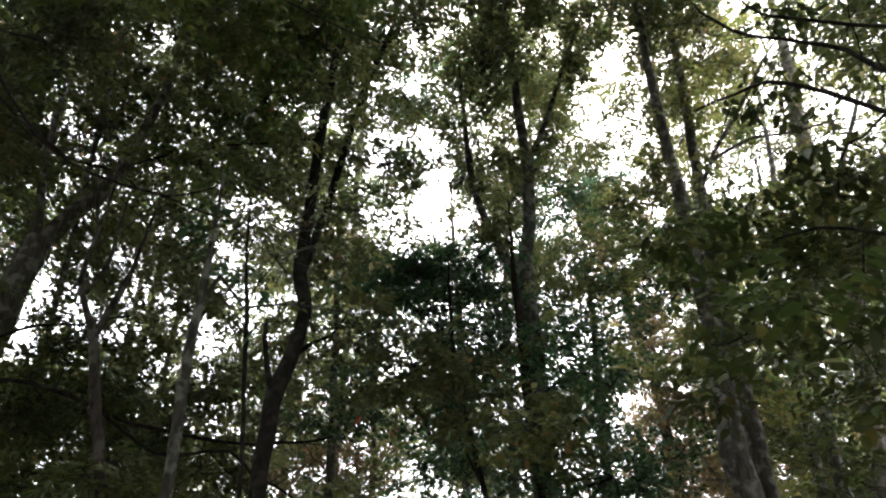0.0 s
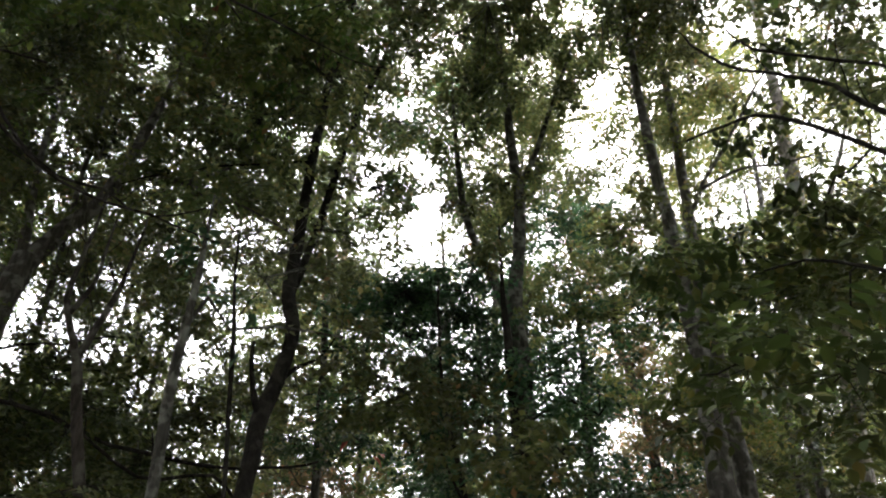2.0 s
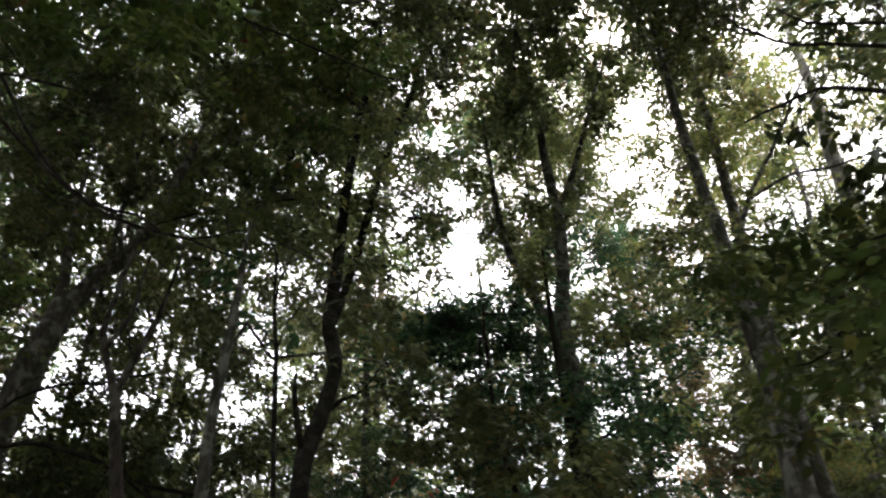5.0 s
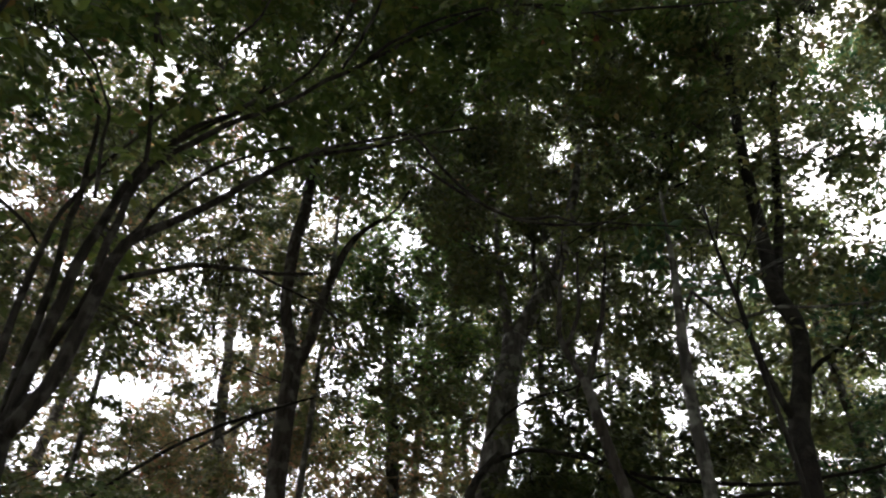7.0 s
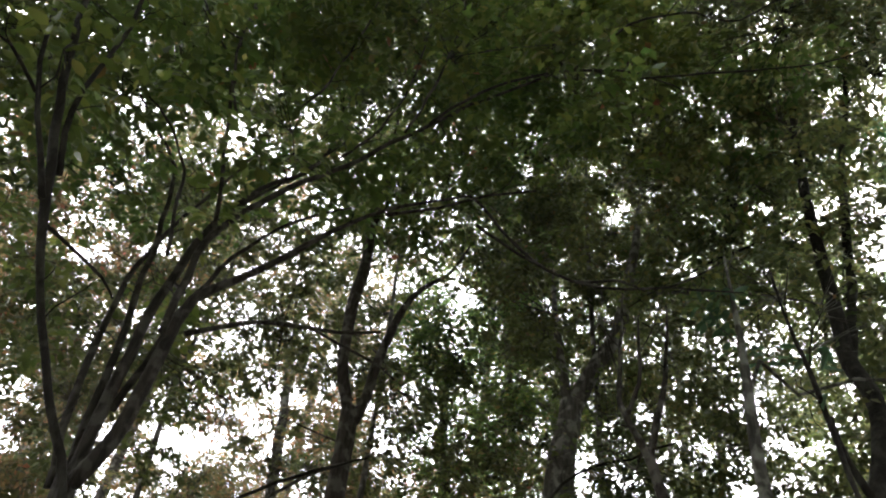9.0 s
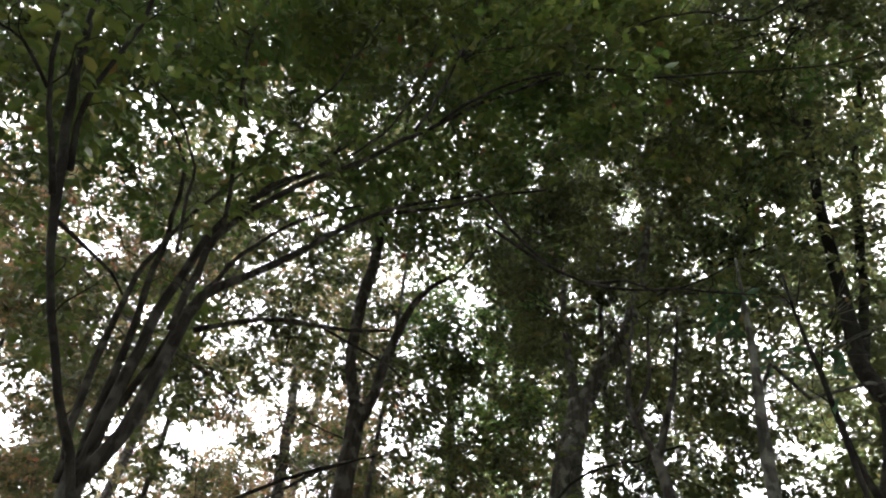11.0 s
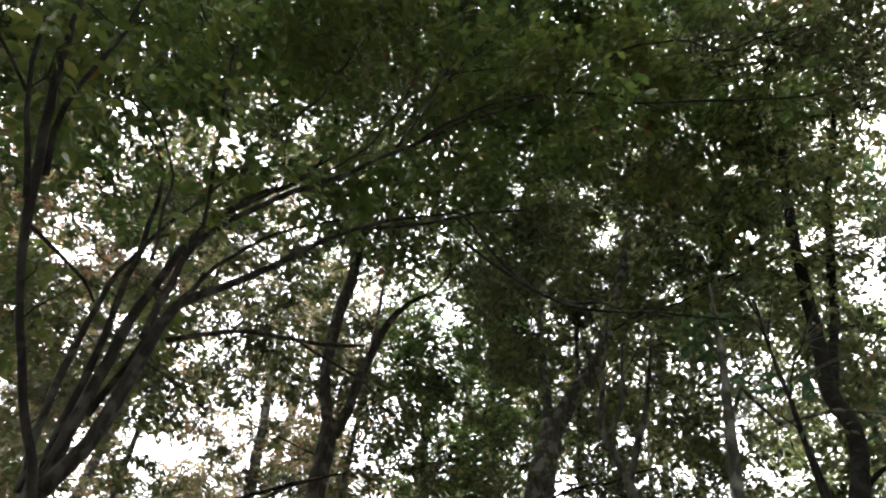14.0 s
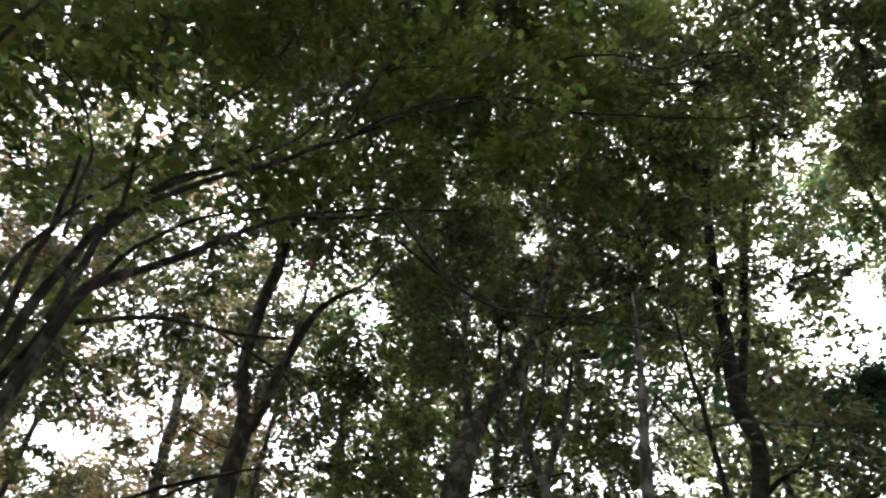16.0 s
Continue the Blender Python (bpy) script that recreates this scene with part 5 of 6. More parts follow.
distant_tree_c.crown(0.12, LEAF_RUST,
        (-14.4, 6.4, 4.8, 0.83, 730), (-15.9, 7.6, 5.7, 1.24, 1300), (-14.8, 5.1, 6.4, 1.32, 2390), (-13.3, 6, 7.3, 0.95, 600), (-16.3, 8.1, 9.1, 1.39, 740), (-12.9, 5.2, 10.1, 0.8, 1470),
        (-15.9, 6.3, 10.2, 1.73, 3210), (-13.9, 4.2, 11.9, 1.72, 1380), (-17.3, 8.5, 12.8, 0.41, 170), (-15.6, 5.6, 13.6, 0.89, 1420), (-14.8, 6.3, 13.8, 0.94, 900), (-13.3, 6.4, 14.6, 1.19, 660),
        (-15, 7.7, 15.5, 1.49, 1400), (-15.2, 5, 15.9, 1.26, 840), (-14.1, 7.6, 17.5, 1.66, 2400), (-14.7, 4.2, 19.2, 0.93, 890), (-16.1, 6.2, 23.3, 1.1, 1090))

distant_tree_d = Tree("distant_tree", "distant slender tree with sparse brownish leaves", -19.56, 6.15, BARK_HAZE_LIT)
distant_tree_d.stem("trunk", (-19.56, 6.15, -0.12, 0.135), (-19.67, 5.95, 6.15, 0.108), (-19.62, 5.8, 12.3, 0.086), (-19.68, 5.72, 18.46, 0.054), (-19.76, 5.61, 24.61, 0.013))
distant_tree_d.crown(0.12, LEAF_RUST,
        (-18.1, 7, 5.9, 1.32, 3610), (-19.9, 8.2, 6.1, 0.92, 410), (-18.1, 7.2, 8.2, 1.46, 1140), (-19.4, 4.9, 9, 1.64, 800), (-19.1, 7.5, 9.9, 1.6, 360), (-21.3, 7, 10.4, 1.34, 1430),
        (-18.9, 8.7, 11.6, 1.84, 600), (-20.5, 6.6, 13.3, 2.05, 2520), (-19.9, 4.3, 13.7, 2.2, 2450), (-18.9, 9.1, 15.5, 1.55, 750), (-22, 3.2, 16.4, 2.03, 1040), (-19.4, 6.7, 16.4, 0.99, 910),
        (-20.3, 4, 17.3, 1.43, 610), (-21.7, 2.1, 19.2, 1.12, 1270), (-20.1, 8.1, 19.7, 2.01, 1330), (-18.5, 5.9, 20.3, 2.33, 2860), (-21.4, 6.7, 24.6, 2.37, 710))

distant_tree_e = Tree("distant_tree", "distant pale tree with hazy yellow-green leaves", 2.86, 21.58, BARK_HAZE_LIT)
distant_tree_e.stem("trunk", (2.86, 21.58, -0.12, 0.14), (3, 21.55, 6.39, 0.112), (3.12, 21.38, 12.79, 0.09), (3.22, 21.21, 19.18, 0.056), (3.29, 21, 25.57, 0.013))
distant_tree_e.crown(0.12, LEAF_PALE,
        (3.5, 21, 14.8, 1.77, 1510), (3.3, 19.1, 15.6, 1.59, 1380), (0.9, 24, 16.9, 1.22, 220), (5.1, 19.1, 17.2, 1.17, 380), (1, 20.4, 17.6, 1.48, 940), (5.1, 21.4, 18.4, 0.51, 240),
        (1.2, 22.1, 19.1, 1.43, 700), (6.1, 20.7, 19.1, 0.51, 220), (4.2, 18.5, 19.4, 1.46, 870), (5.6, 22.6, 20, 1.35, 520), (3.5, 21.2, 20.9, 1.65, 3050), (2.1, 22.1, 21.1, 0.95, 1170),
        (3.9, 22.6, 21.3, 1.21, 2480), (1.3, 20.4, 22.4, 1.16, 2400), (4.6, 20.5, 23.2, 1.23, 1020), (6.3, 23.4, 24.6, 0.61, 310), (2.3, 23, 25.6, 2.4, 9400))

distant_tree_f = Tree("distant_tree", "distant slender tree with sparse brownish leaves", -16.44, 11.53, BARK_HAZE_LIT)
distant_tree_f.stem("trunk", (-16.44, 11.53, -0.12, 0.097), (-16.33, 11.5, 3.66, 0.078), (-16.3, 11.4, 7.31, 0.062), (-16.27, 11.39, 10.96, 0.039), (-16.26, 11.25, 14.62, 0.009))
distant_tree_f.crown(0.12, LEAF_RUST,
        (-17.1, 8.7, 5.5, 0.74, 1000), (-14.5, 12.9, 6.6, 1.33, 1230), (-15.8, 10.5, 6.6, 1.19, 2200), (-18.3, 10.1, 6.6, 1.34, 1070), (-14.2, 11.1, 6.7, 1.47, 950), (-18.2, 12.3, 6.7, 1.24, 650),
        (-16.8, 8.8, 7, 0.84, 380), (-17.9, 10.9, 7.9, 0.98, 580), (-16.8, 13.7, 8.8, 1.86, 1450), (-15.2, 10.8, 10.2, 1.73, 1140), (-16.8, 9.4, 10.4, 0.38, 370), (-18.5, 12, 10.7, 2.14, 820),
        (-14, 13, 12.1, 1.9, 1450), (-19.6, 11.1, 12.4, 1.08, 340), (-15.7, 10.3, 12.8, 1.32, 910), (-16.9, 13.3, 14.5, 2.17, 1430), (-19, 10.3, 14.6, 0.46, 280))

distant_tree_g = Tree("distant_tree", "distant pale tree with hazy yellow-green leaves", 10.46, 17.46, BARK_HAZE_LIT)
distant_tree_g.stem("trunk", (10.46, 17.46, -0.12, 0.107), (10.53, 17.53, 5.09, 0.085), (10.55, 17.39, 10.17, 0.068), (10.67, 17.51, 15.26, 0.043), (10.6, 17.53, 20.35, 0.01))
distant_tree_g.crown(0.12, LEAF_PALE,
        (9.7, 16.1, 4.5, 0.76, 790), (9.2, 17.5, 4.8, 1.26, 2880), (11.1, 18.6, 4.8, 1.18, 3070), (9.9, 18.7, 5, 1.12, 2210), (9.4, 17.2, 6, 1.23, 2660), (11.2, 18, 6.4, 1.54, 4230),
        (10.1, 16, 6.4, 1.89, 5920), (8.9, 17.9, 7.4, 0.38, 280), (10, 17.8, 7.7, 0.85, 1210), (11.6, 18.4, 9.1, 1.33, 1090), (9.3, 16.6, 10.5, 1.63, 2140), (10.5, 17.1, 12.9, 1.23, 460),
        (12.6, 17.9, 13.1, 1.45, 1970), (9.4, 17, 15.1, 1.51, 580), (10.5, 15, 15.7, 1.87, 510), (12, 16.6, 17.9, 2.17, 1360), (10.3, 18.2, 20.3, 3.02, 2780))

distant_tree_h = Tree("distant_tree", "slender grey tree with loose olive leaves", -4.96, 12.43, BARK_HAZE_LIT)
distant_tree_h.stem("trunk", (-4.96, 12.43, -0.12, 0.056), (-4.98, 12.3, 4.83, 0.045), (-4.85, 12.26, 9.65, 0.036), (-4.84, 12.18, 14.48, 0.022), (-4.76, 12.17, 19.31, 0.008))
distant_tree_h.crown(0.108, LEAF_OLIVE,
        (-5.6, 13.6, 3.8, 1.83, 5440), (-7.4, 13, 4.3, 1.42, 3980), (-1.7, 11.5, 4.4, 1.65, 2290), (-4.6, 10.7, 4.7, 1.85, 5430), (-4.8, 14.3, 6, 1.12, 1360), (-4.2, 11.5, 7.2, 1.36, 2700),
        (-6.7, 12.8, 7.8, 1.42, 790), (-5.8, 11.3, 8.3, 1.35, 2480), (-4.8, 13.9, 9.5, 1.59, 3680), (-4.2, 11.5, 9.8, 1.24, 1980), (-7.2, 11.9, 10.1, 1.06, 1820), (-5.3, 11.7, 11.4, 1.17, 1160),
        (-7.1, 12.6, 12.9, 1.39, 1730), (-3.1, 11.8, 13.2, 1.64, 3260), (-5.7, 13.6, 14.4, 1.79, 4300), (-2.3, 14.3, 15.6, 1.39, 880), (-4.9, 13.7, 19.3, 1.24, 350))

distant_tree_i = Tree("distant_tree", "distant slender tree with sparse brownish leaves", -10.55, 12.38, BARK_HAZE_LIT)
distant_tree_i.stem("trunk", (-10.55, 12.38, -0.12, 0.124), (-10.44, 12.19, 5.05, 0.099), (-10.24, 12.04, 10.1, 0.079), (-10.13, 11.91, 15.15, 0.05), (-9.97, 11.74, 20.2, 0.012))
distant_tree_i.crown(0.12, LEAF_RUST,
        (-11.4, 11.6, 5.6, 0.3, 280), (-11, 11.6, 5.7, 0.3, 280), (-10.1, 12.1, 5.7, 0.85, 1480), (-12.1, 11.2, 6.8, 0.72, 720), (-11.3, 11.7, 7.3, 1.06, 550), (-11.3, 13, 7.6, 1.44, 510),
        (-8.7, 13.4, 8.8, 0.75, 510), (-12.6, 11.1, 9.1, 1.24, 410), (-9, 12.4, 9.4, 0.81, 1010), (-8.5, 13.8, 10.4, 0.34, 350), (-10.2, 14.7, 10.6, 0.81, 270), (-11.9, 10.2, 12.1, 1.33, 560),
        (-8.9, 12, 12.3, 1.77, 2730), (-12.2, 14.2, 13.7, 0.51, 190), (-10.5, 13.8, 13.9, 1.61, 1460), (-12.9, 12.8, 18.5, 1.76, 850), (-12.1, 12, 20.2, 0.99, 390))

distant_tree_j = Tree("distant_tree", "distant pale tree with hazy yellow-green leaves", -7.9, 16.97, BARK_HAZE_LIT)
distant_tree_j.stem("trunk", (-7.9, 16.97, -0.12, 0.137), (-7.88, 16.87, 3.54, 0.109), (-7.98, 16.99, 7.07, 0.087), (-8, 16.97, 10.61, 0.055), (-8, 17.04, 14.14, 0.013))
distant_tree_j.crown(0.12, LEAF_PALE,
        (-6.5, 16, 4.3, 1.09, 2770), (-9.1, 18.9, 4.7, 0.85, 1000), (-6, 17.9, 4.8, 0.78, 2040), (-9.5, 16.6, 5.3, 1.28, 3820), (-8.2, 15.7, 5.7, 1.49, 5470), (-6.4, 17.9, 6, 1.17, 2570),
        (-7, 14.5, 6.1, 1.21, 1240), (-10.7, 18, 6.3, 1.7, 1560), (-7.9, 17.1, 6.6, 1.19, 2510), (-6, 16.3, 7.1, 1.13, 1130), (-7.7, 19.8, 7.3, 1.21, 410), (-7.8, 15.8, 8.9, 1.92, 690),
        (-6.7, 17.7, 9.7, 1.46, 990), (-9.7, 17.6, 10.8, 2, 1020), (-7, 17.3, 12.5, 1.32, 790), (-8.4, 16.7, 13.7, 1.15, 390), (-7.1, 17.8, 14.1, 1.21, 600))

distant_tree_k = Tree("distant_tree", "slender grey tree with loose olive leaves", -7.48, 6.91, BARK_HAZE_LIT)
distant_tree_k.stem("trunk", (-7.48, 6.91, -0.12, 0.056), (-7.71, 6.82, 3.4, 0.045), (-7.89, 6.85, 6.79, 0.036), (-7.96, 6.69, 10.19, 0.022), (-8.09, 6.73, 13.58, 0.008))
distant_tree_k.crown(0.105, LEAF_OLIVE,
        (-8.1, 8, 5.8, 1.19, 1500), (-9, 7.3, 7, 0.92, 990), (-8.9, 7.6, 8.5, 0.68, 1290), (-8.4, 7.7, 10.1, 0.71, 1560), (-7.3, 7.8, 11, 0.71, 1660), (-6.3, 7.5, 11.4, 0.27, 350),
        (-4.9, 5.9, 11.6, 1.11, 2340), (-8.4, 7.2, 11.7, 0.35, 520), (-8.7, 6.2, 11.7, 0.36, 840), (-8.1, 4.8, 11.8, 0.55, 820), (-7.1, 7.1, 12.1, 0.77, 1300), (-9, 5.6, 12.1, 0.36, 920),
        (-8.6, 7.1, 12.7, 0.84, 2320), (-5.5, 6.5, 12.9, 1.06, 2110), (-8.2, 4.4, 13.4, 0.6, 710), (-7, 8.2, 13.4, 0.32, 390), (-7.5, 5.5, 13.6, 1.4, 3500))

distant_tree_l = Tree("distant_tree", "distant pale tree with hazy yellow-green leaves", 7.06, 16.8, BARK_HAZE_LIT)
distant_tree_l.stem("trunk", (7.06, 16.8, -0.12, 0.146), (6.75, 16.8, 5.17, 0.117), (6.82, 16.88, 10.33, 0.094), (6.61, 16.88, 15.5, 0.059), (6.6, 17.09, 20.66, 0.014))
distant_tree_l.crown(0.12, LEAF_PALE,
        (9, 15.1, 4.2, 0.96, 2280), (8.4, 15.8, 4.5, 0.97, 2010), (7.2, 16.3, 4.6, 0.9, 1680), (5.3, 18.8, 5.1, 1.25, 710), (7.6, 16.5, 6, 0.95, 1850), (6, 15.1, 6.4, 1.28, 1930),
        (5.5, 18.5, 7.8, 1.37, 720), (6.4, 15.9, 8.1, 1.48, 3300), (8.3, 16.8, 8.5, 1.31, 1610), (7.3, 18.3, 9.4, 1.15, 3160), (4.5, 17.4, 9.5, 0.36, 190), (4.8, 15, 9.8, 0.4, 960),
        (6, 18, 10.9, 1.39, 630), (4.8, 18.5, 11.6, 1.5, 1290), (7.4, 16.9, 13.9, 2.17, 2130), (5.4, 19.3, 14.4, 0.44, 260), (7.2, 17.9, 20.7, 0.99, 490))

distant_tree_m = Tree("distant_tree", "distant slender tree with olive leaves", 6.93, 13.08, BARK_HAZE_LIT)
distant_tree_m.stem("trunk", (6.93, 13.08, -0.12, 0.105), (7.06, 12.88, 4.04, 0.084), (7.12, 12.85, 8.07, 0.067), (7.24, 12.68, 12.11, 0.042), (7.28, 12.53, 16.15, 0.01))
distant_tree_m.crown(0.108, LEAF_YELLOW,
        (4.7, 12.2, 3.8, 2.61, 1400), (8.4, 13.4, 7.8, 1.92, 2290), (5.3, 12.1, 8.1, 0.68, 1360), (4.8, 11.1, 8.6, 1.07, 1480), (4.8, 13.5, 10, 1, 330), (7.1, 13.1, 10.2, 1.19, 490),
        (5.4, 14.5, 10.5, 0.57, 390), (9.1, 12.6, 11.3, 1.26, 740), (4.8, 12.2, 12, 1.84, 1480), (9.1, 11.9, 12.2, 0.97, 680), (8.7, 13.2, 13.4, 1.02, 470), (7.7, 12.3, 13.7, 0.98, 1000),
        (10.2, 13, 14, 1.3, 630), (4.8, 13.4, 14.5, 1.49, 320), (7.8, 13.9, 14.6, 0.41, 680), (7, 14.9, 14.7, 1.21, 3240), (8.6, 14.3, 16.1, 0.88, 1360))

distant_tree_n = Tree("distant_tree", "slender grey tree with loose olive leaves", -10.18, 4.91, BARK_HAZE_LIT)
distant_tree_n.stem("trunk", (-10.18, 4.91, -0.12, 0.056), (-10.24, 4.99, 3.17, 0.045), (-10.33, 4.9, 6.33, 0.036), (-10.32, 5.06, 9.5, 0.022), (-10.35, 5.08, 12.67, 0.008))
distant_tree_n.crown(0.105, LEAF_OLIVE,
        (-10.6, 6.9, 3.3, 1.67, 4830), (-10.8, 4.7, 3.4, 1.36, 1350), (-9.6, 3.4, 4.8, 1.33, 3480), (-11.9, 5.7, 5.7, 1.24, 730), (-10.5, 7.7, 5.9, 1.36, 1290), (-10.1, 3.7, 6.3, 1.5, 4260),
        (-9.6, 5.8, 7.5, 1.17, 3420), (-10.5, 4.7, 8.4, 1.18, 3120), (-10.5, 5.5, 9.1, 0.81, 1350), (-10.2, 3.6, 9.8, 1.37, 3310), (-10.7, 6.7, 10.4, 0.9, 730), (-12.2, 5.5, 10.6, 0.33, 440),
        (-8.4, 3, 10.7, 1.27, 970), (-9.7, 5.4, 11.5, 1.09, 1800), (-8.3, 3.7, 11.7, 1, 610), (-10.6, 5.7, 12.2, 1.23, 1030), (-9, 3.5, 12.7, 1.19, 1880))

distant_tree_o = Tree("distant_tree", "distant pale tree with hazy yellow-green leaves", -2.89, 18.5, BARK_HAZE_LIT)
distant_tree_o.stem("trunk", (-2.89, 18.5, -0.12, 0.137), (-2.67, 18.68, 7.28, 0.11), (-2.76, 18.69, 14.57, 0.088), (-2.57, 18.8, 21.86, 0.055), (-2.47, 18.95, 29.14, 0.013))
distant_tree_o.crown(0.12, LEAF_PALE,
        (-0.2, 17.8, 16.6, 0.43, 210), (-0.3, 17.9, 17.8, 0.44, 450), (-2.2, 17.7, 18.3, 0.92, 390), (-4.5, 17.2, 18.9, 0.99, 930), (-3.3, 19.3, 19.1, 0.48, 300), (-3.6, 20.1, 21.2, 0.52, 200),
        (-0.8, 20, 21.4, 1.87, 1670), (-2.5, 19.7, 22.2, 0.53, 320), (-4, 21.6, 24.2, 0.58, 330), (-4.4, 18.2, 24.5, 1.93, 600), (-2.5, 19.1, 24.5, 1.19, 1540), (-0.4, 18.8, 26.1, 1.69, 2320),
        (-1.6, 19.4, 26.9, 0.59, 300), (-3.5, 17.6, 27.3, 1.25, 570), (-5.4, 16.8, 28, 1.26, 660), (-2.6, 20, 28.6, 0.62, 400), (-2.2, 19.1, 29.1, 0.62, 560))

distant_tree_p = Tree("distant_tree", "distant slender tree with thin green leaves", -13.22, 16.64, BARK_HAZE_LIT)
distant_tree_p.stem("trunk", (-13.22, 16.64, -0.12, 0.126), (-13.12, 16.56, 6.62, 0.101), (-13.05, 16.4, 13.25, 0.081), (-13.2, 16.41, 19.88, 0.05), (-13, 16.34, 26.5, 0.012))
distant_tree_p.crown(0.12, LEAF_MID,
        (-15, 15.5, 7.8, 1.47, 820), (-14.9, 17.7, 8.1, 0.93, 930), (-13, 15.1, 8.9, 1.23, 2320), (-10.9, 18.9, 9.1, 2.34, 280), (-16.1, 15.6, 10.4, 0.44, 100), (-13.5, 18.4, 10.9, 1.43, 710),
        (-12, 16.9, 11.6, 1.62, 1300), (-15.2, 17.2, 12.6, 1.5, 1260), (-11.9, 16.3, 13.4, 1.76, 1490), (-11.1, 17.9, 14.4, 1.48, 1090), (-15, 17, 14.6, 1.28, 670), (-11, 16.7, 16.2, 1.43, 1600),
        (-14.7, 15.5, 16.4, 1.78, 910), (-13.5, 15.1, 18.6, 0.48, 180), (-15.4, 16.3, 19.4, 1.38, 570), (-12.4, 16.4, 20.9, 1.83, 1740), (-14.7, 17.5, 26.5, 0.62, 270))

distant_tree_q = Tree("distant_tree", "distant slender tree with sparse brownish leaves", -13.24, -0.64, BARK_HAZE_LIT)
distant_tree_q.stem("trunk", (-13.24, -0.64, -0.12, 0.056), (-13.21, -0.49, 1.72, 0.045), (-13.32, -0.44, 3.43, 0.036), (-13.39, -0.37, 5.14, 0.022), (-13.45, -0.3, 6.86, 0.008))
distant_tree_q.crown(0.108, LEAF_RUST,
        (-12.5, -1.5, 2.9, 0.54, 470), (-12.7, 0.7, 2.9, 0.59, 960), (-13.7, -0.5, 3, 0.65, 1120), (-14, -3, 3.1, 0.62, 610), (-11.6, -1.4, 3.9, 0.51, 420), (-12.1, 0.6, 4, 0.57, 900),
        (-12.1, -2.6, 4, 0.54, 470), (-12.5, -0.4, 4, 0.59, 950), (-11.9, -2.5, 5.1, 0.54, 480), (-12.2, -1.5, 5.1, 0.54, 480), (-13.7, -0.5, 5.5, 0.68, 1190), (-14.9, 0.8, 5.9, 0.76, 1420),
        (-12, -2.5, 6.3, 0.56, 510), (-13.6, -0.5, 6.8, 0.7, 1250), (-13.6, -1.7, 6.8, 0.63, 630), (-13.7, 0.7, 6.9, 0.71, 1270))

distant_tree_r = Tree("distant_tree", "distant pale tree with hazy yellow-green leaves", 1.25, 20.75, BARK_HAZE_LIT)
distant_tree_r.stem("trunk", (1.25, 20.75, -0.12, 0.137), (1.35, 20.81, 3.73, 0.109), (1.45, 20.85, 7.47, 0.087), (1.51, 20.89, 11.2, 0.055), (1.6, 20.96, 14.93, 0.013))
distant_tree_r.crown(0.12, LEAF_PALE,
        (-0.2, 20, 5.2, 1.59, 2370), (2.9, 20.2, 5.3, 1.57, 870), (-0.5, 22.3, 5.5, 0.9, 470), (1.5, 19.8, 6.2, 1.48, 670), (3.9, 21.9, 6.4, 2.11, 1650), (0.9, 22.5, 6.4, 0.84, 1120),
        (-1.3, 20.8, 6.8, 0.95, 1220), (0.2, 20.2, 8.2, 1.53, 1570), (3.4, 20.7, 9.4, 1.43, 480), (-0.1, 18.8, 9.6, 1.45, 990), (1, 21.3, 9.9, 1.47, 670), (3, 19.7, 11.3, 1.59, 1670),
        (0.4, 21.9, 12.5, 0.93, 490), (0.6, 22, 13, 1.34, 490), (1.6, 19.4, 13.3, 0.42, 340), (1.8, 21.6, 14.1, 0.92, 650), (1.7, 20.2, 14.9, 0.45, 390))

distant_tree_s = Tree("distant_tree", "distant slender tree with sparse brownish leaves", 8.56, 20.54, BARK_HAZE_LIT)
distant_tree_s.stem("trunk", (8.56, 20.54, -0.12, 0.106), (8.65, 20.44, 4.79, 0.085), (8.61, 20.48, 9.58, 0.068), (8.65, 20.57, 14.36, 0.042), (8.67, 20.66, 19.15, 0.01))
distant_tree_s.crown(0.12, LEAF_RUST,
        (8.3, 18.7, 5, 0.83, 940), (8.2, 18.5, 5, 1.11, 2780), (7.1, 19.9, 5.1, 1.16, 2370), (7.3, 19.9, 5.2, 0.86, 860), (9.6, 21.6, 5.6, 1.29, 2960), (11, 20.2, 6.7, 1.02, 1820),
        (7.4, 19.7, 6.8, 1.05, 2030), (6.2, 20.3, 7, 0.87, 1120), (6.3, 21.2, 7, 0.91, 810), (13.2, 21.3, 7.2, 1.38, 3820), (9.9, 21.6, 7.4, 1.15, 2380), (6.7, 22, 7.4, 0.95, 1310),
        (6.1, 20, 8.3, 1.09, 1920), (6.2, 20.1, 10.2, 1.36, 1090), (8.7, 20.5, 12.5, 0.99, 1020), (5.8, 19.9, 14.1, 1.14, 450), (7.9, 19.7, 19.2, 2.15, 470))

distant_tree_t = Tree("distant_tree", "distant slender tree with thin green leaves", -8.67, 19.19, BARK_HAZE_LIT)
distant_tree_t.stem("trunk", (-8.67, 19.19, -0.12, 0.155), (-8.57, 19.05, 7, 0.124), (-8.31, 18.78, 14, 0.099), (-8.01, 18.53, 21, 0.062), (-7.89, 18.36, 28, 0.015))
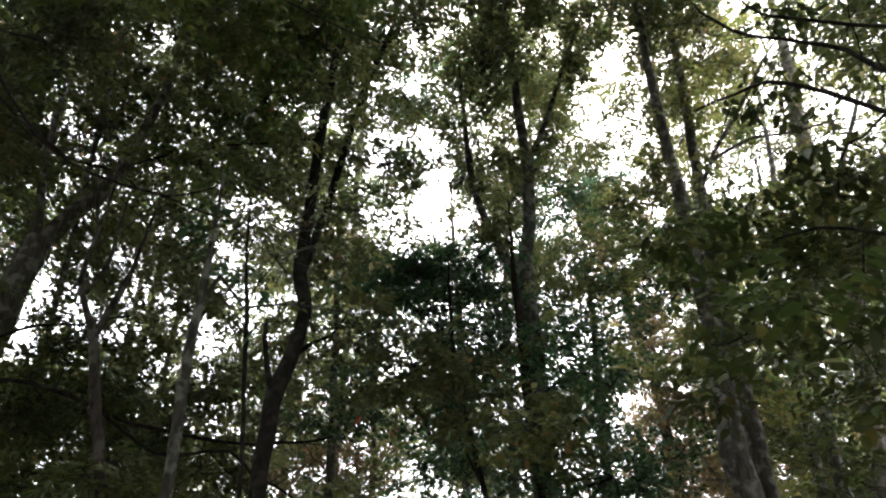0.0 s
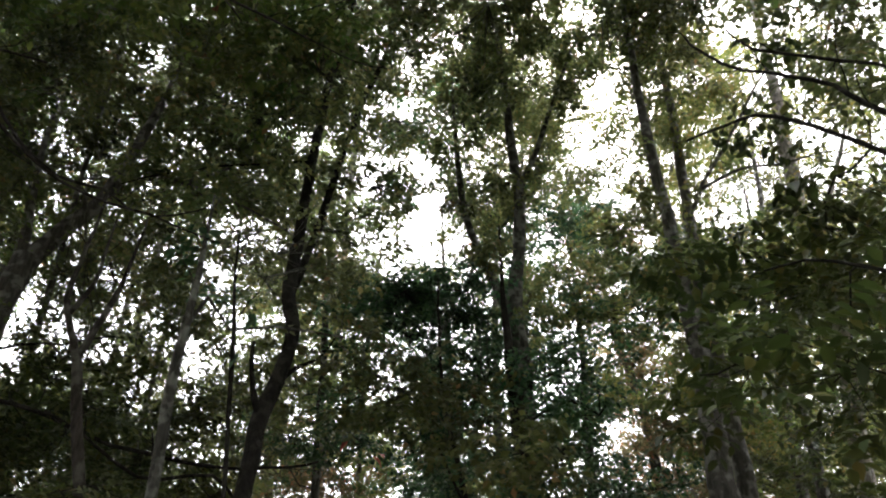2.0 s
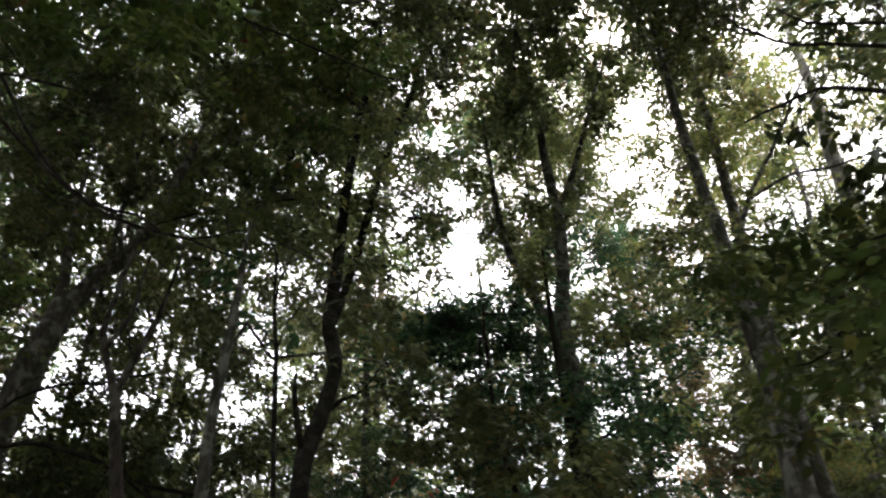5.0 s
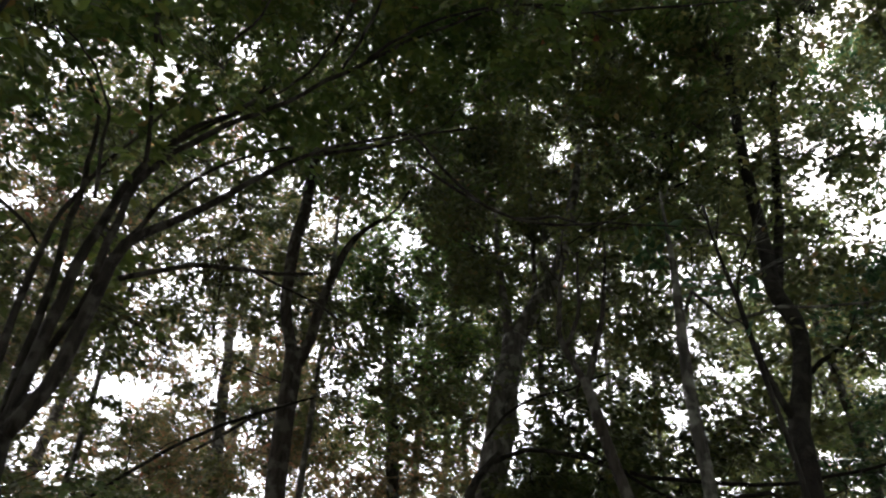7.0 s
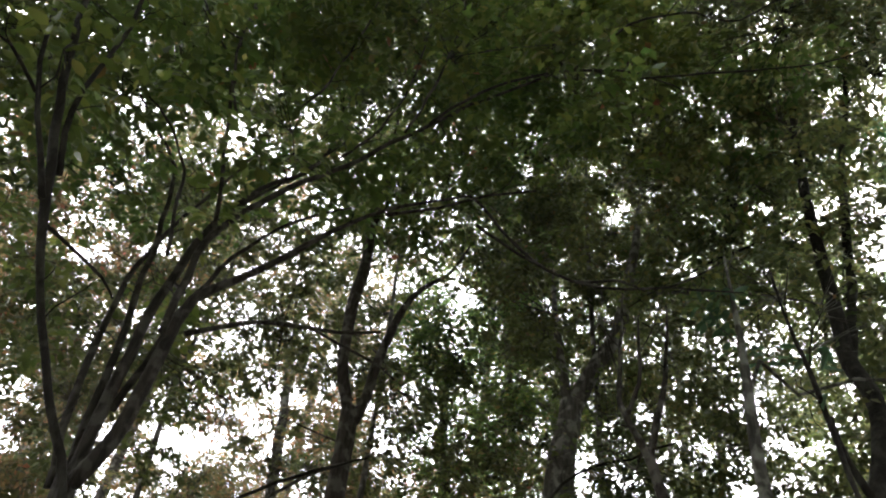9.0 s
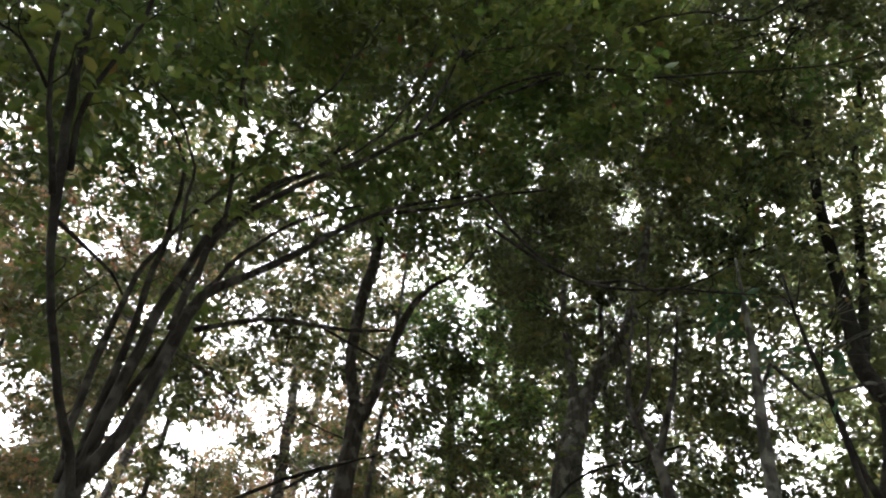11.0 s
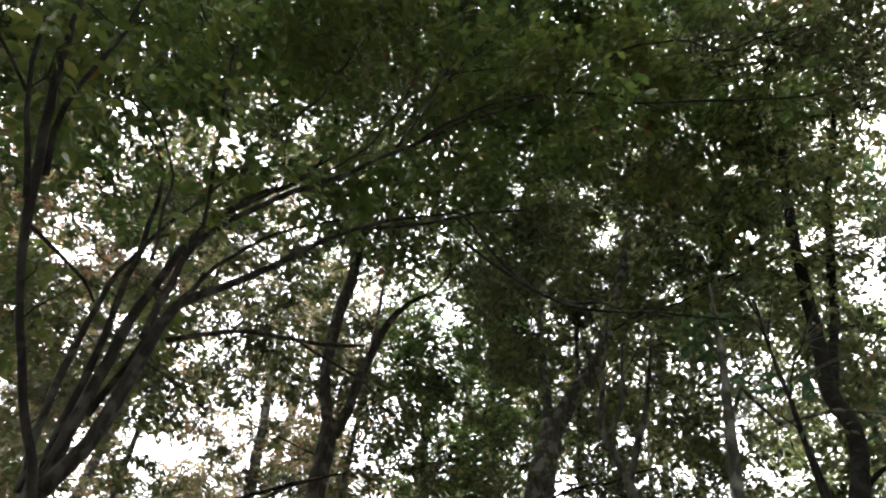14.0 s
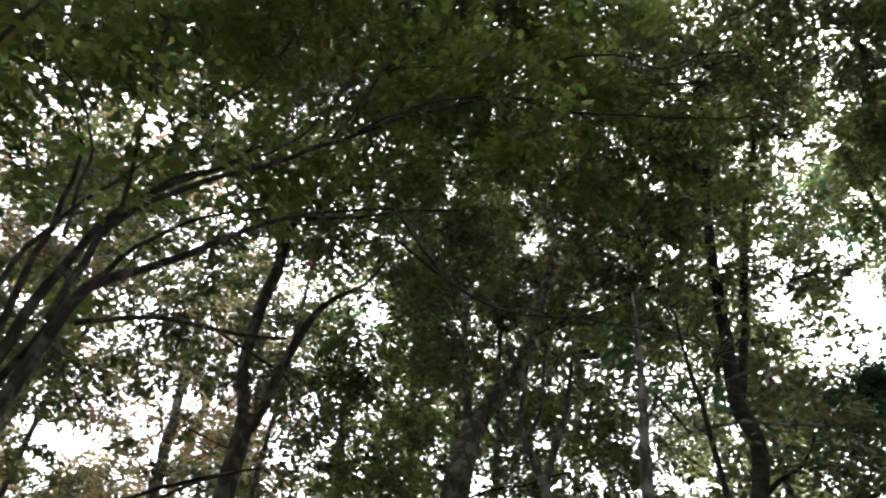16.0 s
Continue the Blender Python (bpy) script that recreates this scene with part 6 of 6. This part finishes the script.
distant_tree_t.crown(0.12, LEAF_MID,
        (-10.1, 20, 14, 1.02, 1060), (-8.5, 18.8, 14.9, 0.45, 220), (-9.1, 17.8, 15.2, 0.44, 160), (-10.7, 19.1, 16.2, 0.48, 300), (-9.7, 17.3, 16.5, 0.99, 1130), (-7.2, 20.4, 19.2, 1.12, 1230),
        (-9.4, 20.6, 19.4, 1.15, 1180), (-11.7, 18.8, 21.1, 0.54, 430), (-7.3, 19.7, 21.4, 1.16, 1660), (-9.3, 19.5, 26.1, 1.29, 1530), (-6.3, 17.2, 26.2, 0.57, 180), (-6.1, 19.7, 27, 0.6, 130),
        (-8.5, 18.1, 28, 1.32, 1270))

distant_tree_u = Tree("distant_tree", "distant slender tree with sparse brownish leaves", -16.56, 2.39, BARK_HAZE_LIT)
distant_tree_u.stem("trunk", (-16.56, 2.39, -0.12, 0.149), (-16.72, 2.23, 4.95, 0.12), (-16.9, 2.19, 9.9, 0.096), (-16.91, 2.19, 14.84, 0.06), (-17.18, 2.14, 19.79, 0.014))
distant_tree_u.crown(0.12, LEAF_RUST,
        (-18, 4.3, 8.4, 0.36, 180), (-16.3, 3.5, 9.5, 0.9, 740), (-15.1, 3.2, 9.5, 0.65, 670), (-15.5, 3.4, 10.4, 0.7, 520), (-15.2, 2, 10.4, 0.98, 980), (-18.3, 3.3, 10.5, 1.18, 890),
        (-15.6, 2.3, 11.6, 0.82, 600), (-15.8, 1.2, 12, 0.34, 110), (-15.7, 3.1, 13, 1.01, 270), (-16.1, 1, 13.2, 1.08, 590), (-18.8, 2.6, 13.5, 1.85, 630), (-15.9, 3.2, 15.4, 1.41, 850),
        (-15.5, 0.9, 15.4, 0.83, 920), (-16, 3.5, 17.1, 0.41, 210), (-18.9, -0.1, 17.2, 0.98, 1070), (-14.9, 2.9, 17.6, 0.88, 870), (-18.4, 2.1, 19.8, 1.03, 1160))

distant_tree_v = Tree("distant_tree", "distant pale tree with hazy yellow-green leaves", -3.81, 18.03, BARK_HAZE_LIT)
distant_tree_v.stem("trunk", (-3.81, 18.03, -0.12, 0.1), (-3.83, 18.1, 3.04, 0.08), (-3.94, 18.05, 6.08, 0.064), (-4.03, 18.11, 9.12, 0.04), (-4.05, 18.01, 12.17, 0.01))
distant_tree_v.crown(0.12, LEAF_PALE,
        (-3.8, 15.9, 4.3, 1.22, 1720), (-4.4, 17.7, 4.6, 0.91, 2290), (-2.6, 19.2, 5.3, 1.61, 2300), (-3.5, 18.1, 6.2, 1.03, 1540), (-4.5, 19.2, 6.3, 1.42, 1490), (-4.7, 16.8, 6.6, 0.72, 420),
        (-4, 17.8, 7.4, 1.14, 1530), (-5.5, 17.9, 7.8, 0.43, 780), (-4.8, 18.6, 8.4, 0.75, 730), (-3.2, 16.4, 8.4, 0.91, 1080), (-4.8, 17.1, 9.3, 0.87, 590), (-2.2, 19.4, 9.4, 1.79, 1990),
        (-3.8, 19.4, 9.7, 1.06, 1220), (-4.3, 15.8, 10.1, 1.17, 1120), (-4.1, 18.8, 10.7, 1.03, 510), (-5.4, 18.3, 10.8, 1.08, 1450), (-5.5, 17.7, 12.2, 1.16, 400))

distant_tree_w = Tree("distant_tree", "distant slender tree with thin green leaves", -4.19, 20.85, BARK_HAZE_LIT)
distant_tree_w.stem("trunk", (-4.19, 20.85, -0.12, 0.095), (-4.37, 20.89, 4.59, 0.076), (-4.38, 20.76, 9.19, 0.061), (-4.36, 20.81, 13.78, 0.038), (-4.52, 20.82, 18.38, 0.009))
distant_tree_w.crown(0.12, LEAF_MID,
        (-5.4, 21.4, 5.4, 1.31, 1190), (-2.5, 20.6, 7.2, 0.4, 360), (-2.7, 21.4, 7.3, 0.41, 110), (-6, 20.2, 7.8, 0.86, 670), (-5.4, 20.7, 10.5, 0.95, 330), (-6, 23.2, 10.6, 0.47, 330),
        (-4.1, 21.5, 10.8, 1.38, 870), (-2.6, 21.3, 10.8, 1.05, 1690), (-5.4, 20.1, 10.9, 0.78, 290), (-4.5, 19.5, 11.2, 0.41, 170), (-5.5, 22.2, 11.8, 0.93, 490), (-2.7, 22.3, 13.2, 1.01, 1200),
        (-2.5, 19.2, 13.6, 0.91, 710), (-4.5, 20.2, 14, 1.41, 1760), (-6.1, 18.4, 15.2, 0.95, 920), (-2.3, 19.8, 16, 1.72, 2060), (-5, 20.8, 18.4, 2.15, 3350))

distant_tree_x = Tree("distant_tree", "distant slender tree with thin green leaves", -9.65, 14.39, BARK_HAZE_LIT)
distant_tree_x.stem("trunk", (-9.65, 14.39, -0.12, 0.109), (-9.49, 14.04, 6.5, 0.087), (-9.52, 13.87, 13.01, 0.07), (-9.43, 13.54, 19.52, 0.044), (-9.28, 13.27, 26.02, 0.01))
distant_tree_x.crown(0.12, LEAF_MID,
        (-10.6, 14.9, 15.9, 0.54, 200), (-10, 16.5, 17.5, 0.46, 300), (-7.8, 16.4, 18, 0.98, 1330), (-9.4, 16.6, 18.9, 0.47, 400), (-10.1, 15.3, 19.9, 0.47, 320), (-10.7, 14.4, 21, 0.48, 230),
        (-11, 14.6, 23, 0.51, 220), (-10, 16.1, 23.1, 1.13, 1200), (-12.1, 14.2, 23.3, 0.52, 120), (-9, 13.3, 23.5, 0.5, 260), (-8.9, 15.1, 23.8, 0.52, 190), (-9.9, 14.7, 24.2, 0.53, 270),
        (-9.6, 11.4, 24.4, 1.08, 1370), (-8.6, 14.6, 24.9, 0.53, 280), (-11.2, 13.7, 24.9, 1.16, 1030), (-8.5, 13.3, 26, 1.16, 1340))

distant_tree_y = Tree("distant_tree", "slender grey tree with loose olive leaves", -5.29, 8.91, BARK_HAZE_LIT)
distant_tree_y.stem("trunk", (-5.29, 8.91, -0.12, 0.056), (-5.36, 9.04, 5.04, 0.045), (-5.56, 9.04, 10.07, 0.036), (-5.57, 9.16, 15.1, 0.022), (-5.56, 9.29, 20.14, 0.008))
distant_tree_y.crown(0.105, LEAF_OLIVE,
        (-3.7, 9.4, 5.5, 1.15, 1450), (-5.2, 9.8, 6, 1.03, 980), (-6, 9.7, 7.2, 1.08, 1280), (-3.6, 10.1, 8.1, 0.88, 370), (-7, 9.6, 8.5, 0.78, 1170), (-6.3, 9.4, 9.8, 0.96, 2660),
        (-5.3, 9.7, 9.9, 1.12, 2140), (-6.7, 8.8, 10.3, 1.11, 1580), (-4.6, 7, 11.3, 1.43, 1060), (-3.9, 10.1, 11.6, 0.66, 1680), (-6.6, 9.7, 12.4, 1.22, 5360), (-5.9, 7.7, 12.4, 0.31, 400),
        (-4.3, 8, 13, 1.01, 1920), (-5, 8.1, 13.6, 0.72, 1100), (-3.8, 8, 14.1, 0.66, 1020), (-4.8, 7.3, 14.5, 1.22, 3120), (-5.3, 11.2, 20.1, 0.89, 710))

distant_tree_z = Tree("distant_tree", "distant slender tree with sparse brownish leaves", -12.3, 2.93, BARK_HAZE_LIT)
distant_tree_z.stem("trunk", (-12.3, 2.93, -0.12, 0.056), (-12.21, 2.84, 2.84, 0.045), (-12.3, 2.79, 5.67, 0.036), (-12.22, 2.49, 8.51, 0.022), (-12.28, 2.54, 11.34, 0.008))
distant_tree_z.crown(0.108, LEAF_RUST,
        (-10.9, 3.5, 2.8, 0.52, 790), (-13, 2.2, 3.3, 1.84, 3090), (-12.4, 4.2, 4.3, 1.08, 3700), (-11.7, 2.7, 4.5, 1.07, 1810), (-12.6, 4.3, 5.2, 1.24, 2030), (-12.8, 1.8, 5.9, 1.25, 2190),
        (-9.9, 2.2, 6, 0.7, 1310), (-12, 3.8, 6.1, 0.92, 2250), (-10.9, 3.1, 6.2, 0.76, 970), (-12.3, 2.9, 6.8, 1.17, 3290), (-10.7, 2, 7.5, 0.92, 1550), (-14.1, 3.7, 7.8, 1.23, 2660),
        (-11.8, 4.1, 8, 1.09, 2380), (-11.5, 1.4, 8.8, 0.87, 930), (-12.8, 2.3, 9.5, 1.22, 1890), (-11.1, 3, 9.9, 0.96, 520), (-14, 2.5, 11.3, 1.1, 850))


# a few broad single leaves hang near the eye
for place, heading, droop in (((-1.37, 4.81, 3.47), 237, 54), ((-1.43, 4.79, 3.71), 191, 32), ((-1.36, 4.81, 3.79), 70, 26),
                              ((-1.37, 4.81, 3.62), 346, 15), ((-1.30, 4.83, 3.75), 173, 47)):
    large_leaf(sapling.home, place, heading, droop, 0.15, LEAF_DEEP)
for place, heading, droop in (((2.35, 3.72, 4.37), 237, 53), ((2.41, 3.68, 4.31), 41, 36), ((2.46, 3.65, 4.24), 283, 54), ((2.27, 3.77, 4.27), 358, 17)):
    large_leaf(overhanging_tree.home, place, heading, droop, 0.14, LEAF_DARK)
for place, heading, droop in (((-4.45, 3.56, 8.27), 194, 25), ((-2.36, 5.21, 8.10), 231, 42), ((-5.24, 1.83, 6.21), 80, 25), ((-5.35, 1.17, 5.96), 121, 18)):
    large_leaf(leaning_maple.home, place, heading, droop, 0.12, LEAF_GREEN)
for place, heading, droop in (((-0.58, 7.74, 3.46), 20, 35), ((-0.52, 7.80, 3.50), 300, 20), ((-0.85, 7.70, 3.62), 150, 40)):
    large_leaf(young_tree.home, place, heading, droop, 0.16, LEAF_RED)


# ---- the wood going on all round, with unseen foliage added to block light ----
def woods_and_shade():
    clumps = []
    for k in range(300):
        a = rng.uniform(0, 2 * math.pi)
        ahead = math.cos(a - 0.35) > 0.35
        d = rng.uniform(19, 34)
        top = 3.0 if ahead else 15
        clumps.append((-math.sin(a) * d, math.cos(a) * d, rng.uniform(0.4, top), rng.uniform(0.9, 1.9), 75))
    # unseen clumps behind the camera, added to shade the near stems
    for k in range(460):
        a = rng.uniform(2.2, 5.1)
        d = rng.uniform(6, 16)
        clumps.append((-math.sin(a) * d, math.cos(a) * d, rng.uniform(0.6, 13), rng.uniform(1.0, 1.7), 190))
    # unseen canopy overhead and behind, added to cut the skylight
    for k in range(300):
        a, d = rng.uniform(1.7, 5.3), 14 * math.sqrt(rng.random())
        clumps.append((-math.sin(a) * d, math.cos(a) * d, rng.uniform(8, 15), rng.uniform(1.0, 1.7), 210))
    mid, centre, way, face = sprays(clumps, 0.3)
    ob = leaf_mesh("woods_and_shade", *leaves(centre, way, face, 0.3, False, 0.8), LEAF_MID)
    return tagged(ob, "distant green woodland foliage all round, with unseen foliage added behind and overhead for shade", "woodland", kind="stuff")


woods_and_shade()
